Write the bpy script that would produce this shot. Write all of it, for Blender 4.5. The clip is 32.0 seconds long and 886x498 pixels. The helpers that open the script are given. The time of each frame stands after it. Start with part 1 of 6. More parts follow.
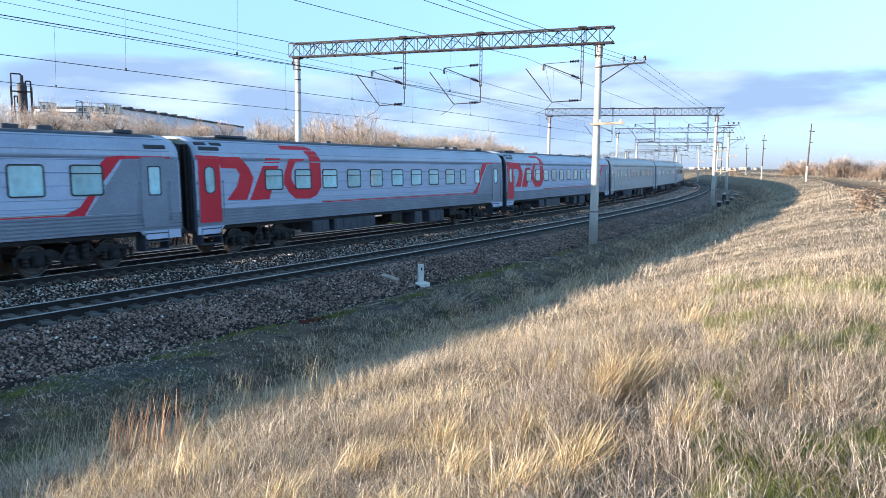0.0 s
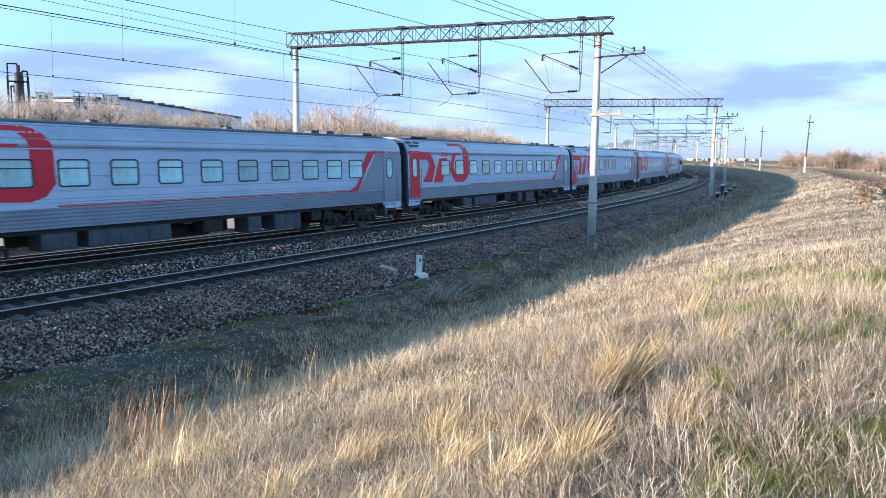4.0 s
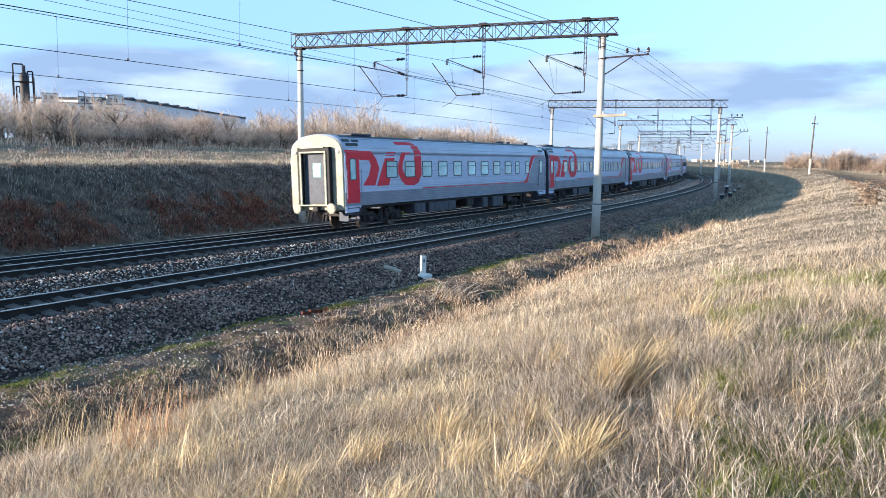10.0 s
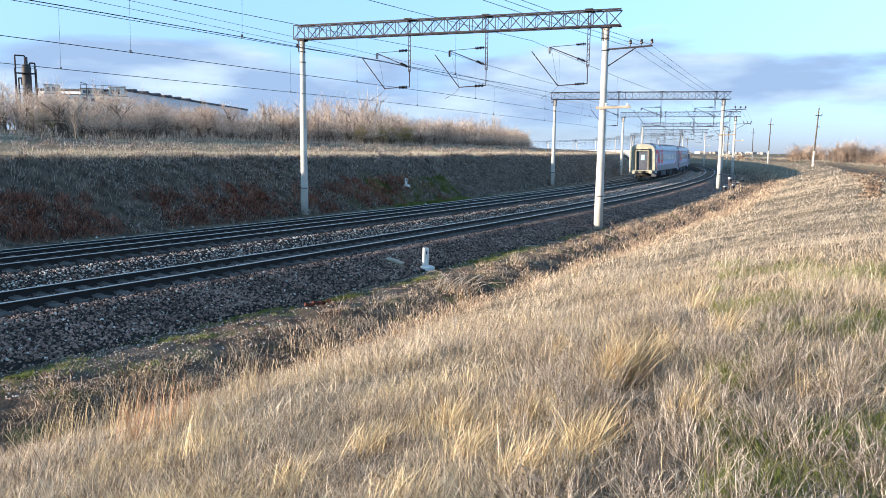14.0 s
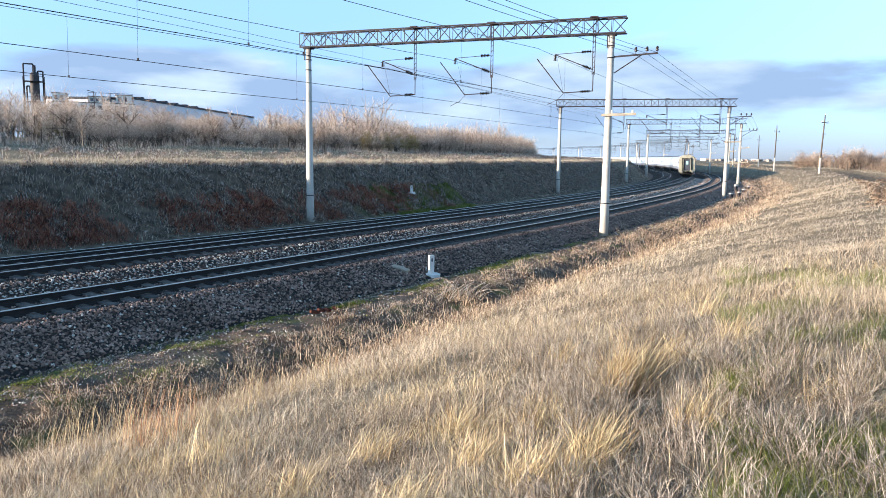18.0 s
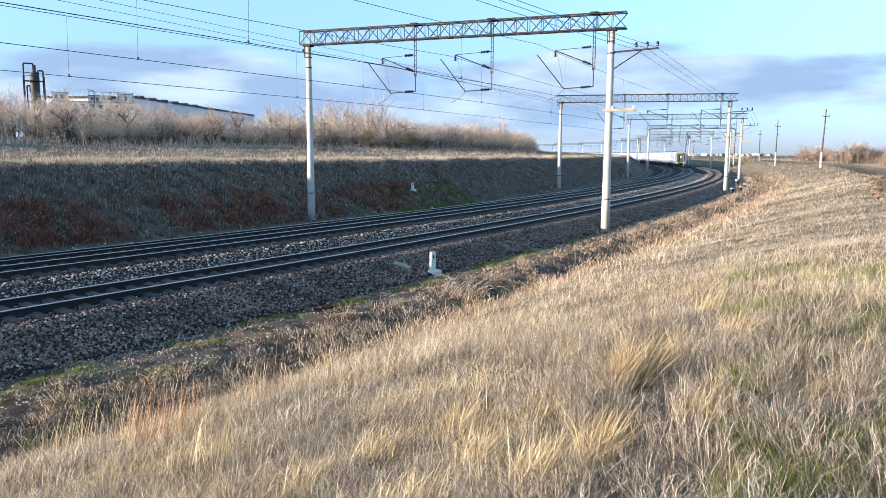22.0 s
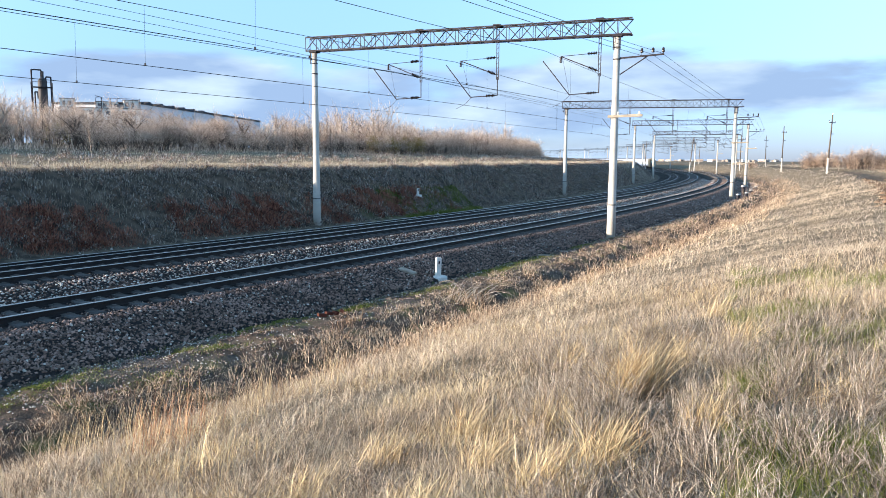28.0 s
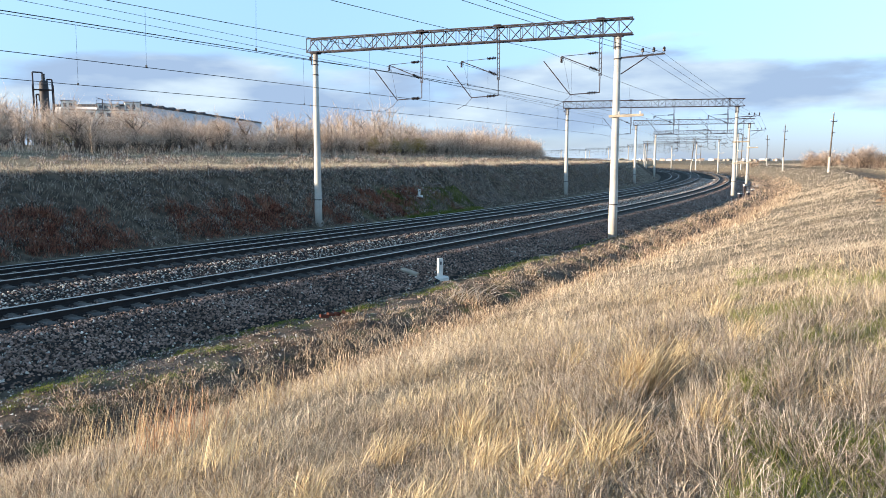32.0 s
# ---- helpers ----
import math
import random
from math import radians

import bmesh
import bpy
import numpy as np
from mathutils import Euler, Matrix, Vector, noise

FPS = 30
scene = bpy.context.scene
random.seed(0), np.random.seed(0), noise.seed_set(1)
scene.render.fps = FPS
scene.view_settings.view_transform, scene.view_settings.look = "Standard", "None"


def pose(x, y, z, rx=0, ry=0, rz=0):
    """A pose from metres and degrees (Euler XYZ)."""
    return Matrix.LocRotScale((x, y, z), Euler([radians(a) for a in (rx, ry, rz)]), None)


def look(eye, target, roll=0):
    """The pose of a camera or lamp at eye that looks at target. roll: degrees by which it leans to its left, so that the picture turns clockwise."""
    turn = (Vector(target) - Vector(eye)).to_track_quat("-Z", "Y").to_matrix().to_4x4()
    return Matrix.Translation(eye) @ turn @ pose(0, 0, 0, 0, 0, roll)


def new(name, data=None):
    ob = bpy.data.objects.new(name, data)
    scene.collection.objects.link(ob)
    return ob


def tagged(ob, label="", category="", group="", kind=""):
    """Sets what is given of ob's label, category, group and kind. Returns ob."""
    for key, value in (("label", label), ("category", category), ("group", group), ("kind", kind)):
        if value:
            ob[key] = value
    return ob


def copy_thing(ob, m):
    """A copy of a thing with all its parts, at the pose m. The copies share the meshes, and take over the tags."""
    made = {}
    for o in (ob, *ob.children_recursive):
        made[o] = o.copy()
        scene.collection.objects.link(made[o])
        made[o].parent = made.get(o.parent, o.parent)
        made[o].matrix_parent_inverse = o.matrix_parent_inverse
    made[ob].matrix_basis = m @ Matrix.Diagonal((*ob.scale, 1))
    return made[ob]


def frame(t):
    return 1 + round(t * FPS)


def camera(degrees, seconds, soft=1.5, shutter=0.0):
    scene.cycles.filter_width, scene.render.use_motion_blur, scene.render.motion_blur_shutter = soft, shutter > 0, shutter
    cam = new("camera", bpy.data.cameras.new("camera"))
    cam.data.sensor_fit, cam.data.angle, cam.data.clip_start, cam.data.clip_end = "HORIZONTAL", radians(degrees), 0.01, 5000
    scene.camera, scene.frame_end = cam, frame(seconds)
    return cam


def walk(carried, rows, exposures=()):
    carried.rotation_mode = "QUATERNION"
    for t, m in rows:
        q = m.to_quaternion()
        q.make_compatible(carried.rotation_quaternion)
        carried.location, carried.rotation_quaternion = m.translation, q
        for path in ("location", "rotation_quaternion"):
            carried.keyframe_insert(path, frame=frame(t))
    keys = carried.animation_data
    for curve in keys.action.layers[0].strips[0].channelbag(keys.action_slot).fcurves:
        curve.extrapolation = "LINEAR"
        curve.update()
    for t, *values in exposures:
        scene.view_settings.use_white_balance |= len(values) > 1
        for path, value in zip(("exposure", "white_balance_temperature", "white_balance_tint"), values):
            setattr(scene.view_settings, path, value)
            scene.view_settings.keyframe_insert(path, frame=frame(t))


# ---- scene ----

# ------------------------------------------------------------------ camera
EYE_Z = 3.41
# seconds, yaw, pitch, roll of the hand-held camera
PATH = [
    (0, -0.74, -6.51, -0.53),
    (0.5, -0.65, -6.51, -0.56),
    (1, -0.55, -6.73, -0.46),
    (1.5, -0.47, -6.78, -0.51),
    (2, -0.59, -6.79, -0.51),
    (2.5, -0.40, -6.82, -0.52),
    (3, -0.57, -7.13, -0.55),
    (3.5, -0.75, -7.17, -0.57),
    (5.5, -1.01, -7.42, -0.65),
    (6, -1.00, -7.36, -0.65),
    (6.5, -1.00, -7.18, -0.77),
    (7, -0.94, -7.16, -0.57),
    (7.5, -0.71, -7.08, -0.47),
    (8, -0.69, -6.89, -0.31),
    (8.5, -0.86, -7.02, -0.61),
    (9, -0.74, -7.09, -0.68),
    (9.5, -0.43, -7.21, -0.65),
    (10, -0.57, -7.16, -0.69),
    (10.5, -0.64, -7.19, -0.65),
    (11, -0.33, -7.42, -0.63),
    (11.5, 0.03, -7.39, -0.66),
    (12, -0.42, -7.43, -0.74),
    (12.5, -0.46, -7.55, -0.82),
    (13, -0.45, -7.87, -0.69),
    (13.5, -0.14, -7.73, -0.63),
    (14, -0.38, -7.79, -0.71),
    (14.5, -0.49, -7.57, -0.77),
    (16.5, -0.25, -7.45, -0.87),
    (17, -0.31, -7.31, -0.95),
    (17.5, -0.02, -7.40, -0.78),
    (18, 0.04, -7.23, -0.68),
    (18.5, 0.12, -7.21, -0.37),
    (19, -0.06, -7.35, -0.40),
    (19.5, 0.12, -7.53, -0.55),
    (20, 0.49, -7.46, -0.23),
    (20.5, 0.04, -7.31, -0.35),
    (21, -0.12, -7.45, -0.21),
    (21.5, -0.05, -7.73, -0.32),
    (22, 0.09, -7.48, -0.28),
    (22.5, 0.04, -7.49, -0.33),
    (23, 0.00, -7.32, -0.20),
    (23.5, 0.06, -7.32, -0.20),
    (24, 0.46, -7.52, -0.21),
    (24.5, 0.26, -7.23, -0.25),
    (25, -0.01, -7.13, -0.07),
    (25.5, 0.33, -7.11, -0.16),
    (27.5, 0.40, -7.01, -0.31),
    (28, 0.51, -7.03, -0.30),
    (28.5, 0.48, -6.89, -0.30),
    (29, 0.28, -7.00, -0.24),
    (29.5, 0.03, -6.70, -0.04),
    (30, 0.19, -6.77, -0.10),
    (30.5, 0.18, -6.72, -0.07),
    (31, 0.32, -6.53, -0.12),
    (31.5, 0.52, -6.80, 0.17),
    (32, 0.59, -6.99, -0.04),
]

cam = camera(62.71, 32.0, soft=0.6, shutter=0.14)
walk(cam, [(t, pose(0.015 - 0.0017 * t, 0, EYE_Z, 90 + p, r, y)) for t, y, p, r in PATH],
     exposures=[(0, 1.77, 6850, 10), (2, 1.80, 6830, 10), (4, 1.79, 6660, 10), (8.5, 1.77, 6620, 10), (9.8, 1.70, 6700, 10), (10.8, 1.64, 7500, 10), (12.5, 1.64, 7130, 10), (17, 1.66, 6920, 10), (28, 1.66, 6950, 10), (30, 1.63, 7250, 10), (32, 1.63, 7550, 10)])

# ------------------------------------------------------------------ light
SUN_AZ = radians(106.5)      # to the left of straight ahead
SUN_EL = radians(8.6)
CLOUD_SHIFT = (3.1, 0.7, 0.0)


def make_world():
    w = bpy.data.worlds.new("sky")
    scene.world = w
    w.use_nodes = True
    nt = w.node_tree
    nt.nodes.clear()
    N, L = nt.nodes.new, nt.links.new
    sky = N("ShaderNodeTexSky")
    sky.sky_type = "NISHITA"
    sky.sun_disc = False
    sky.sun_elevation = SUN_EL
    sky.sun_rotation = -SUN_AZ
    sky.air_density, sky.dust_density, sky.ozone_density = 1.0, 0.1, 2.5
    co = N("ShaderNodeTexCoord")
    sep = N("ShaderNodeSeparateXYZ")
    L(co.outputs["Generated"], sep.inputs[0])
    # low cloud banks, drawn out along the horizon
    com = N("ShaderNodeVectorMath"); com.operation = "MULTIPLY_ADD"
    com.inputs[1].default_value, com.inputs[2].default_value = (2.3, 2.3, 9.0), CLOUD_SHIFT
    L(co.outputs["Generated"], com.inputs[0])
    ns = N("ShaderNodeTexNoise"); ns.inputs["Scale"].default_value = 1.0; ns.inputs["Detail"].default_value = 7; ns.inputs["Roughness"].default_value = 0.5
    L(com.outputs[0], ns.inputs["Vector"])
    band = N("ShaderNodeValToRGB")
    e = band.color_ramp.elements
    e[0].position, e[0].color = 0.0, (0.53, 0.53, 0.53, 1)
    e[1].position, e[1].color = 0.20, (0.18, 0.18, 0.18, 1)
    q = e.new(0.05); q.color = (0.58, 0.58, 0.58, 1)
    q = e.new(0.115); q.color = (0.55, 0.55, 0.55, 1)
    q = e.new(0.145); q.color = (0.36, 0.36, 0.36, 1)
    L(sep.outputs["Z"], band.inputs["Fac"])
    s = N("ShaderNodeMath"); s.operation = "ADD"
    L(ns.outputs["Fac"], s.inputs[0]); L(band.outputs[0], s.inputs[1])
    ramp = N("ShaderNodeMapRange"); ramp.interpolation_type = "SMOOTHSTEP"
    ramp.inputs["From Min"].default_value = 0.96; ramp.inputs["From Max"].default_value = 1.07
    L(s.outputs[0], ramp.inputs["Value"])
    # cloud body: blue-grey with paler tops
    n2 = N("ShaderNodeTexNoise"); n2.inputs["Scale"].default_value = 2.6; n2.inputs["Detail"].default_value = 5
    L(com.outputs[0], n2.inputs["Vector"])
    cr = N("ShaderNodeValToRGB")
    cr.color_ramp.elements[0].position = 0.42; cr.color_ramp.elements[0].color = (0.85, 1.3, 2.1, 1)
    cr.color_ramp.elements[1].position = 0.74; cr.color_ramp.elements[1].color = (1.75, 2.3, 2.9, 1)
    L(n2.outputs["Fac"], cr.inputs["Fac"])
    mix = N("ShaderNodeMix"); mix.data_type = "RGBA"
    tint = N("ShaderNodeMix"); tint.data_type = "RGBA"; tint.blend_type = "MULTIPLY"; tint.inputs["Factor"].default_value = 1.0
    lift = N("ShaderNodeValToRGB")      # paler and bluer towards the horizon
    lift.color_ramp.elements[0].position, lift.color_ramp.elements[0].color = 0.0, (0.23, 0.345, 0.92, 1)
    lift.color_ramp.elements[1].position, lift.color_ramp.elements[1].color = 0.30, (1.08, 1.14, 1.12, 1)
    L(sep.outputs["Z"], lift.inputs["Fac"]); L(lift.outputs[0], tint.inputs[7])
    L(sky.outputs[0], tint.inputs[6])
    L(ramp.outputs[0], mix.inputs["Factor"]); L(tint.outputs[2], mix.inputs[6]); L(cr.outputs[0], mix.inputs[7])
    bg = N("ShaderNodeBackground"); bg.inputs["Strength"].default_value = 0.143
    L(mix.outputs[2], bg.inputs["Color"])
    out = N("ShaderNodeOutputWorld")
    L(bg.outputs[0], out.inputs["Surface"])


make_world()
sun = new("sun", bpy.data.lights.new("sun", "SUN"))
sun.data.energy, sun.data.angle, sun.data.color = 4.2, radians(0.6), (1.0, 0.87, 0.73)
_to_sun = Vector((-math.sin(SUN_AZ) * math.cos(SUN_EL), math.cos(SUN_AZ) * math.cos(SUN_EL), math.sin(SUN_EL)))
sun.matrix_world = look((_to_sun * 200), (0, 0, 0))

# ------------------------------------------------------------------ materials


def mat(name, col, rough=0.8, metal=0.0, var=0.25, scale=3.0, fine=40.0, bump=0.25, col2=None, island=0.0, obj=0.0, spec=0.3, dist=0.02):
    """Surface with colour varied at two scales and a fine relief. island / obj: brightness spread per loose piece / per object."""
    m = bpy.data.materials.new(name)
    m.use_nodes = True
    nt = m.node_tree
    N, L = nt.nodes.new, nt.links.new
    b = nt.nodes["Principled BSDF"]
    b.inputs["Roughness"].default_value, b.inputs["Metallic"].default_value = rough, metal
    b.inputs["Specular IOR Level"].default_value = spec
    co = N("ShaderNodeTexCoord")
    n1 = N("ShaderNodeTexNoise"); n1.inputs["Scale"].default_value = scale; n1.inputs["Detail"].default_value = 4
    n2 = N("ShaderNodeTexNoise"); n2.inputs["Scale"].default_value = fine; n2.inputs["Detail"].default_value = 3
    L(co.outputs["Object"], n1.inputs["Vector"]); L(co.outputs["Object"], n2.inputs["Vector"])
    mix = N("ShaderNodeMix"); mix.data_type = "RGBA"
    c2 = col2 or [c * 0.55 for c in col]
    mix.inputs[6].default_value, mix.inputs[7].default_value = (*col, 1), (*c2, 1)
    r1 = N("ShaderNodeMapRange"); r1.inputs["From Min"].default_value, r1.inputs["From Max"].default_value = 0.38, 0.68
    r1.inputs["To Max"].default_value = min(1.0, var * 2)
    L(n1.outputs["Fac"], r1.inputs["Value"]); L(r1.outputs[0], mix.inputs["Factor"])
    val = N("ShaderNodeHueSaturation")
    L(mix.outputs[2], val.inputs["Color"])
    v1 = N("ShaderNodeMapRange"); v1.inputs["From Min"].default_value, v1.inputs["From Max"].default_value = 0.25, 0.75
    v1.inputs["To Min"].default_value, v1.inputs["To Max"].default_value = 1 - var * 0.6, 1 + var * 0.6
    L(n2.outputs["Fac"], v1.inputs["Value"])
    last = v1.outputs[0]
    for amount, node, sock in ((island, "ShaderNodeNewGeometry", "Random Per Island"), (obj, "ShaderNodeObjectInfo", "Random")):
        if amount:
            g = N(node)
            mr = N("ShaderNodeMapRange"); mr.inputs["To Min"].default_value, mr.inputs["To Max"].default_value = 1 - amount, 1 + amount
            L(g.outputs[sock], mr.inputs["Value"])
            mu = N("ShaderNodeMath"); mu.operation = "MULTIPLY"
            L(last, mu.inputs[0]); L(mr.outputs[0], mu.inputs[1])
            last = mu.outputs[0]
    L(last, val.inputs["Value"]); L(val.outputs[0], b.inputs["Base Color"])
    if bump:
        bp = N("ShaderNodeBump"); bp.inputs["Strength"].default_value = bump; bp.inputs["Distance"].default_value = dist
        L(n2.outputs["Fac"], bp.inputs["Height"]); L(bp.outputs[0], b.inputs["Normal"])
    return m


def grass_mat(name, cols, scale=0.35, trans=0.25, spread=0.45):
    """Blades: colour drifts over the land between cols and from blade to blade; light shines through a little."""
    m = bpy.data.materials.new(name)
    m.use_nodes = True
    nt = m.node_tree
    N, L = nt.nodes.new, nt.links.new
    nt.nodes.clear()
    co = N("ShaderNodeTexCoord")
    n1 = N("ShaderNodeTexNoise"); n1.inputs["Scale"].default_value = scale; n1.inputs["Detail"].default_value = 3
    L(co.outputs["Object"], n1.inputs["Vector"])
    g = N("ShaderNodeNewGeometry")
    a = N("ShaderNodeMath"); a.operation = "MULTIPLY_ADD"; a.inputs[1].default_value = spread; a.inputs[2].default_value = -spread / 2
    L(g.outputs["Random Per Island"], a.inputs[0])
    s = N("ShaderNodeMath"); s.operation = "ADD"
    L(n1.outputs["Fac"], s.inputs[0]); L(a.outputs[0], s.inputs[1])
    cr = N("ShaderNodeValToRGB")
    el = cr.color_ramp.elements
    while len(el) < len(cols):
        el.new(0.5)
    for i, c in enumerate(cols):
        el[i].position = 0.28 + 0.44 * i / max(1, len(cols) - 1)
        el[i].color = (*c, 1)
    L(s.outputs[0], cr.inputs["Fac"])
    d = N("ShaderNodeBsdfDiffuse"); t = N("ShaderNodeBsdfTranslucent"); mx = N("ShaderNodeMixShader"); mx.inputs[0].default_value = trans
    L(cr.outputs[0], d.inputs["Color"]); L(cr.outputs[0], t.inputs["Color"])
    L(d.outputs[0], mx.inputs[1]); L(t.outputs[0], mx.inputs[2])
    out = N("ShaderNodeOutputMaterial")
    L(mx.outputs[0], out.inputs["Surface"])
    return m


def ground_mat():
    """Soil; the colour attribute tells gravel (r), green turf (g) and bare brown earth (b) from dry turf."""
    m = bpy.data.materials.new("earth")
    m.use_nodes = True
    nt = m.node_tree
    N, L = nt.nodes.new, nt.links.new
    b = nt.nodes["Principled BSDF"]
    b.inputs["Roughness"].default_value = 0.95
    b.inputs["Specular IOR Level"].default_value = 0.1
    co = N("ShaderNodeTexCoord")
    at = N("ShaderNodeAttribute"); at.attribute_name = "soil"
    sp = N("ShaderNodeSeparateColor")
    L(at.outputs["Color"], sp.inputs[0])

    def noise_(scale, detail=4):
        n = N("ShaderNodeTexNoise"); n.inputs["Scale"].default_value = scale; n.inputs["Detail"].default_value = detail
        L(co.outputs["Object"], n.inputs["Vector"])
        return n.outputs["Fac"]

    def ramp(fac, c1, c2, lo=0.35, hi=0.65):
        r = N("ShaderNodeValToRGB")
        r.color_ramp.elements[0].position, r.color_ramp.elements[0].color = lo, (*c1, 1)
        r.color_ramp.elements[1].position, r.color_ramp.elements[1].color = hi, (*c2, 1)
        L(fac, r.inputs["Fac"])
        return r.outputs[0]

    def blend(fac, c1, c2):
        x = N("ShaderNodeMix"); x.data_type = "RGBA"
        L(fac, x.inputs["Factor"]); L(c1, x.inputs[6]); L(c2, x.inputs[7])
        return x.outputs[2]
    fine, mid, big = noise_(22, 5), noise_(2.2), noise_(0.25)
    dry = blend(big, ramp(fine, (0.07, 0.055, 0.04), (0.32, 0.26, 0.18)), ramp(mid, (0.08, 0.062, 0.046), (0.34, 0.275, 0.195)))
    gravel = ramp(noise_(30, 3), (0.03, 0.027, 0.027), (0.16, 0.145, 0.135))
    green = ramp(fine, (0.05, 0.07, 0.02), (0.14, 0.17, 0.05))
    brown = blend(fine, ramp(mid, (0.04, 0.03, 0.026), (0.11, 0.082, 0.064)), ramp(mid, (0.08, 0.062, 0.048), (0.20, 0.155, 0.118)))
    c = blend(sp.outputs[2], dry, brown)
    c = blend(sp.outputs[1], c, green)
    c = blend(sp.outputs[0], c, gravel)
    L(c, b.inputs["Base Color"])
    bp = N("ShaderNodeBump"); bp.inputs["Strength"].default_value = 0.6; bp.inputs["Distance"].default_value = 0.05
    L(fine, bp.inputs["Height"]); L(bp.outputs[0], b.inputs["Normal"])
    return m


def glass_mat(name, col, rough=0.06):
    m = bpy.data.materials.new(name)
    m.use_nodes = True
    b = m.node_tree.nodes["Principled BSDF"]
    b.inputs["Base Color"].default_value = (*col, 1)
    b.inputs["Roughness"].default_value = rough
    b.inputs["Specular IOR Level"].default_value = 0.9
    return m


M_EARTH = ground_mat()
# bed colour set well below the stones', as shade in the gaps between them
M_BALLAST = mat("ballast_bed", (0.05, 0.042, 0.04), 0.95, var=0.5, scale=9, fine=26, bump=0.9, dist=0.06, spec=0.1)
M_STONE = mat("crushed_stone", (0.25, 0.172, 0.145), 0.85, var=0.4, scale=0.9, fine=60, bump=0.2, island=0.85, spec=0.15)
M_STONE_PALE = mat("pale_stone", (0.55, 0.52, 0.48), 0.9, var=0.3, scale=1.2, fine=60, bump=0.2, island=0.5, spec=0.15)
M_RAIL = mat("rail_steel", (0.026, 0.021, 0.021), 0.75, 0.1, var=0.3, scale=5, fine=60, bump=0.1)
M_RAILTOP = mat("polished_rail_head", (0.42, 0.40, 0.39), 0.38, 0.8, var=0.1, scale=8, fine=80, bump=0.03)
M_SLEEPER = mat("sleeper_concrete", (0.115, 0.105, 0.10), 0.9, var=0.35, scale=4, fine=50, bump=0.3, obj=0.25, island=0.2)
M_CONCRETE = mat("pole_concrete", (0.49, 0.465, 0.43), 0.85, var=0.2, scale=1.6, fine=40, bump=0.2, obj=0.06)
M_WHITE = mat("white_paint", (0.74, 0.73, 0.70), 0.7, var=0.16, scale=5, fine=50, bump=0.1)
M_STEEL = mat("dark_steel", (0.036, 0.032, 0.042), 0.7, 0.1, var=0.3, scale=4, fine=50, bump=0.1)
M_WIRE = mat("copper_wire", (0.07, 0.07, 0.075), 0.5, 0.4, var=0.15, scale=1, fine=8, bump=0)
M_INSUL = mat("brown_porcelain", (0.03, 0.018, 0.014), 0.25, var=0.1, scale=5, fine=30, bump=0, spec=0.5)
M_WOOD = mat("weathered_wood", (0.42, 0.36, 0.29), 0.9, var=0.4, scale=3, fine=40, bump=0.4)
M_WOODDARK = mat("tarred_wood", (0.12, 0.10, 0.085), 0.9, var=0.4, scale=3, fine=40, bump=0.4, obj=0.1)

# train paints
M_GREY = mat("light_grey_paint", (0.46, 0.535, 0.69), 0.5, 0.0, var=0.12, scale=0.7, fine=14, bump=0.02, spec=0.25, obj=0.05)
M_ROOF = mat("roof_grey_paint", (0.38, 0.44, 0.56), 0.4, 0.15, var=0.16, scale=0.6, fine=9, bump=0.02, spec=0.5)
M_DGREY = mat("dark_grey_paint", (0.23, 0.265, 0.335), 0.45, 0.1, var=0.2, scale=0.9, fine=14, bump=0.02, spec=0.4)
M_RED = mat("red_paint", (0.72, 0.03, 0.05), 0.5, var=0.12, scale=1.0, fine=14, bump=0.02, spec=0.2)
# cream lowered in its base colour, for the last coach's mostly shaded end
M_CREAM = mat("end_wall_cream_shaded", (0.34, 0.33, 0.265), 0.6, var=0.25, scale=2.2, fine=20, bump=0.03)
M_SILVER = mat("corrugated_silver", (0.44, 0.44, 0.45), 0.5, 0.25, var=0.12, scale=0.7, fine=14, bump=0.02, spec=0.5)
M_BOGIE = mat("grimy_black_steel", (0.035, 0.032, 0.034), 0.75, 0.1, var=0.4, scale=4, fine=30, bump=0.2)
M_BOX = mat("underframe_grey", (0.075, 0.085, 0.11), 0.65, 0.1, var=0.35, scale=2, fine=20, bump=0.1)
M_RUBBER = mat("black_rubber", (0.018, 0.018, 0.02), 0.7, var=0.3, scale=6, fine=40, bump=0.1)
M_WHEEL = mat("wheel_steel", (0.10, 0.09, 0.085), 0.5, 0.5, var=0.3, scale=6, fine=40, bump=0.1)
# pale cyan base colour stands in for the sky reflected in the panes
M_SKY_GLASS = mat("sky_tinted_glass", (0.30, 0.60, 0.66), 0.07, var=0.3, scale=1.3, fine=3.0, bump=0, col2=(0.16, 0.24, 0.25), obj=0.3, spec=0.9)
M_FRAME = mat("window_rubber", (0.03, 0.035, 0.04), 0.5, var=0.1, scale=6, fine=40, bump=0)
M_LAMP = mat("lamp_lens", (0.5, 0.45, 0.42), 0.2, var=0.1, scale=6, fine=40, bump=0, spec=0.6)

# plants
G_STRAW = grass_mat("dry_grass", [(0.16, 0.120, 0.09), (0.48, 0.374, 0.27), (0.66, 0.538, 0.39), (0.38, 0.317, 0.26)], 0.7, trans=0.18, spread=0.9)
G_THATCH = grass_mat("matted_grass", [(0.15, 0.110, 0.085), (0.47, 0.384, 0.30), (0.66, 0.547, 0.41), (0.40, 0.336, 0.29), (0.80, 0.682, 0.54)], 0.9, trans=0.2, spread=1.0)
G_GOLD = grass_mat("golden_grass", [(0.28, 0.192, 0.11), (0.56, 0.432, 0.26), (0.82, 0.682, 0.44)], 0.9, trans=0.2, spread=0.9)
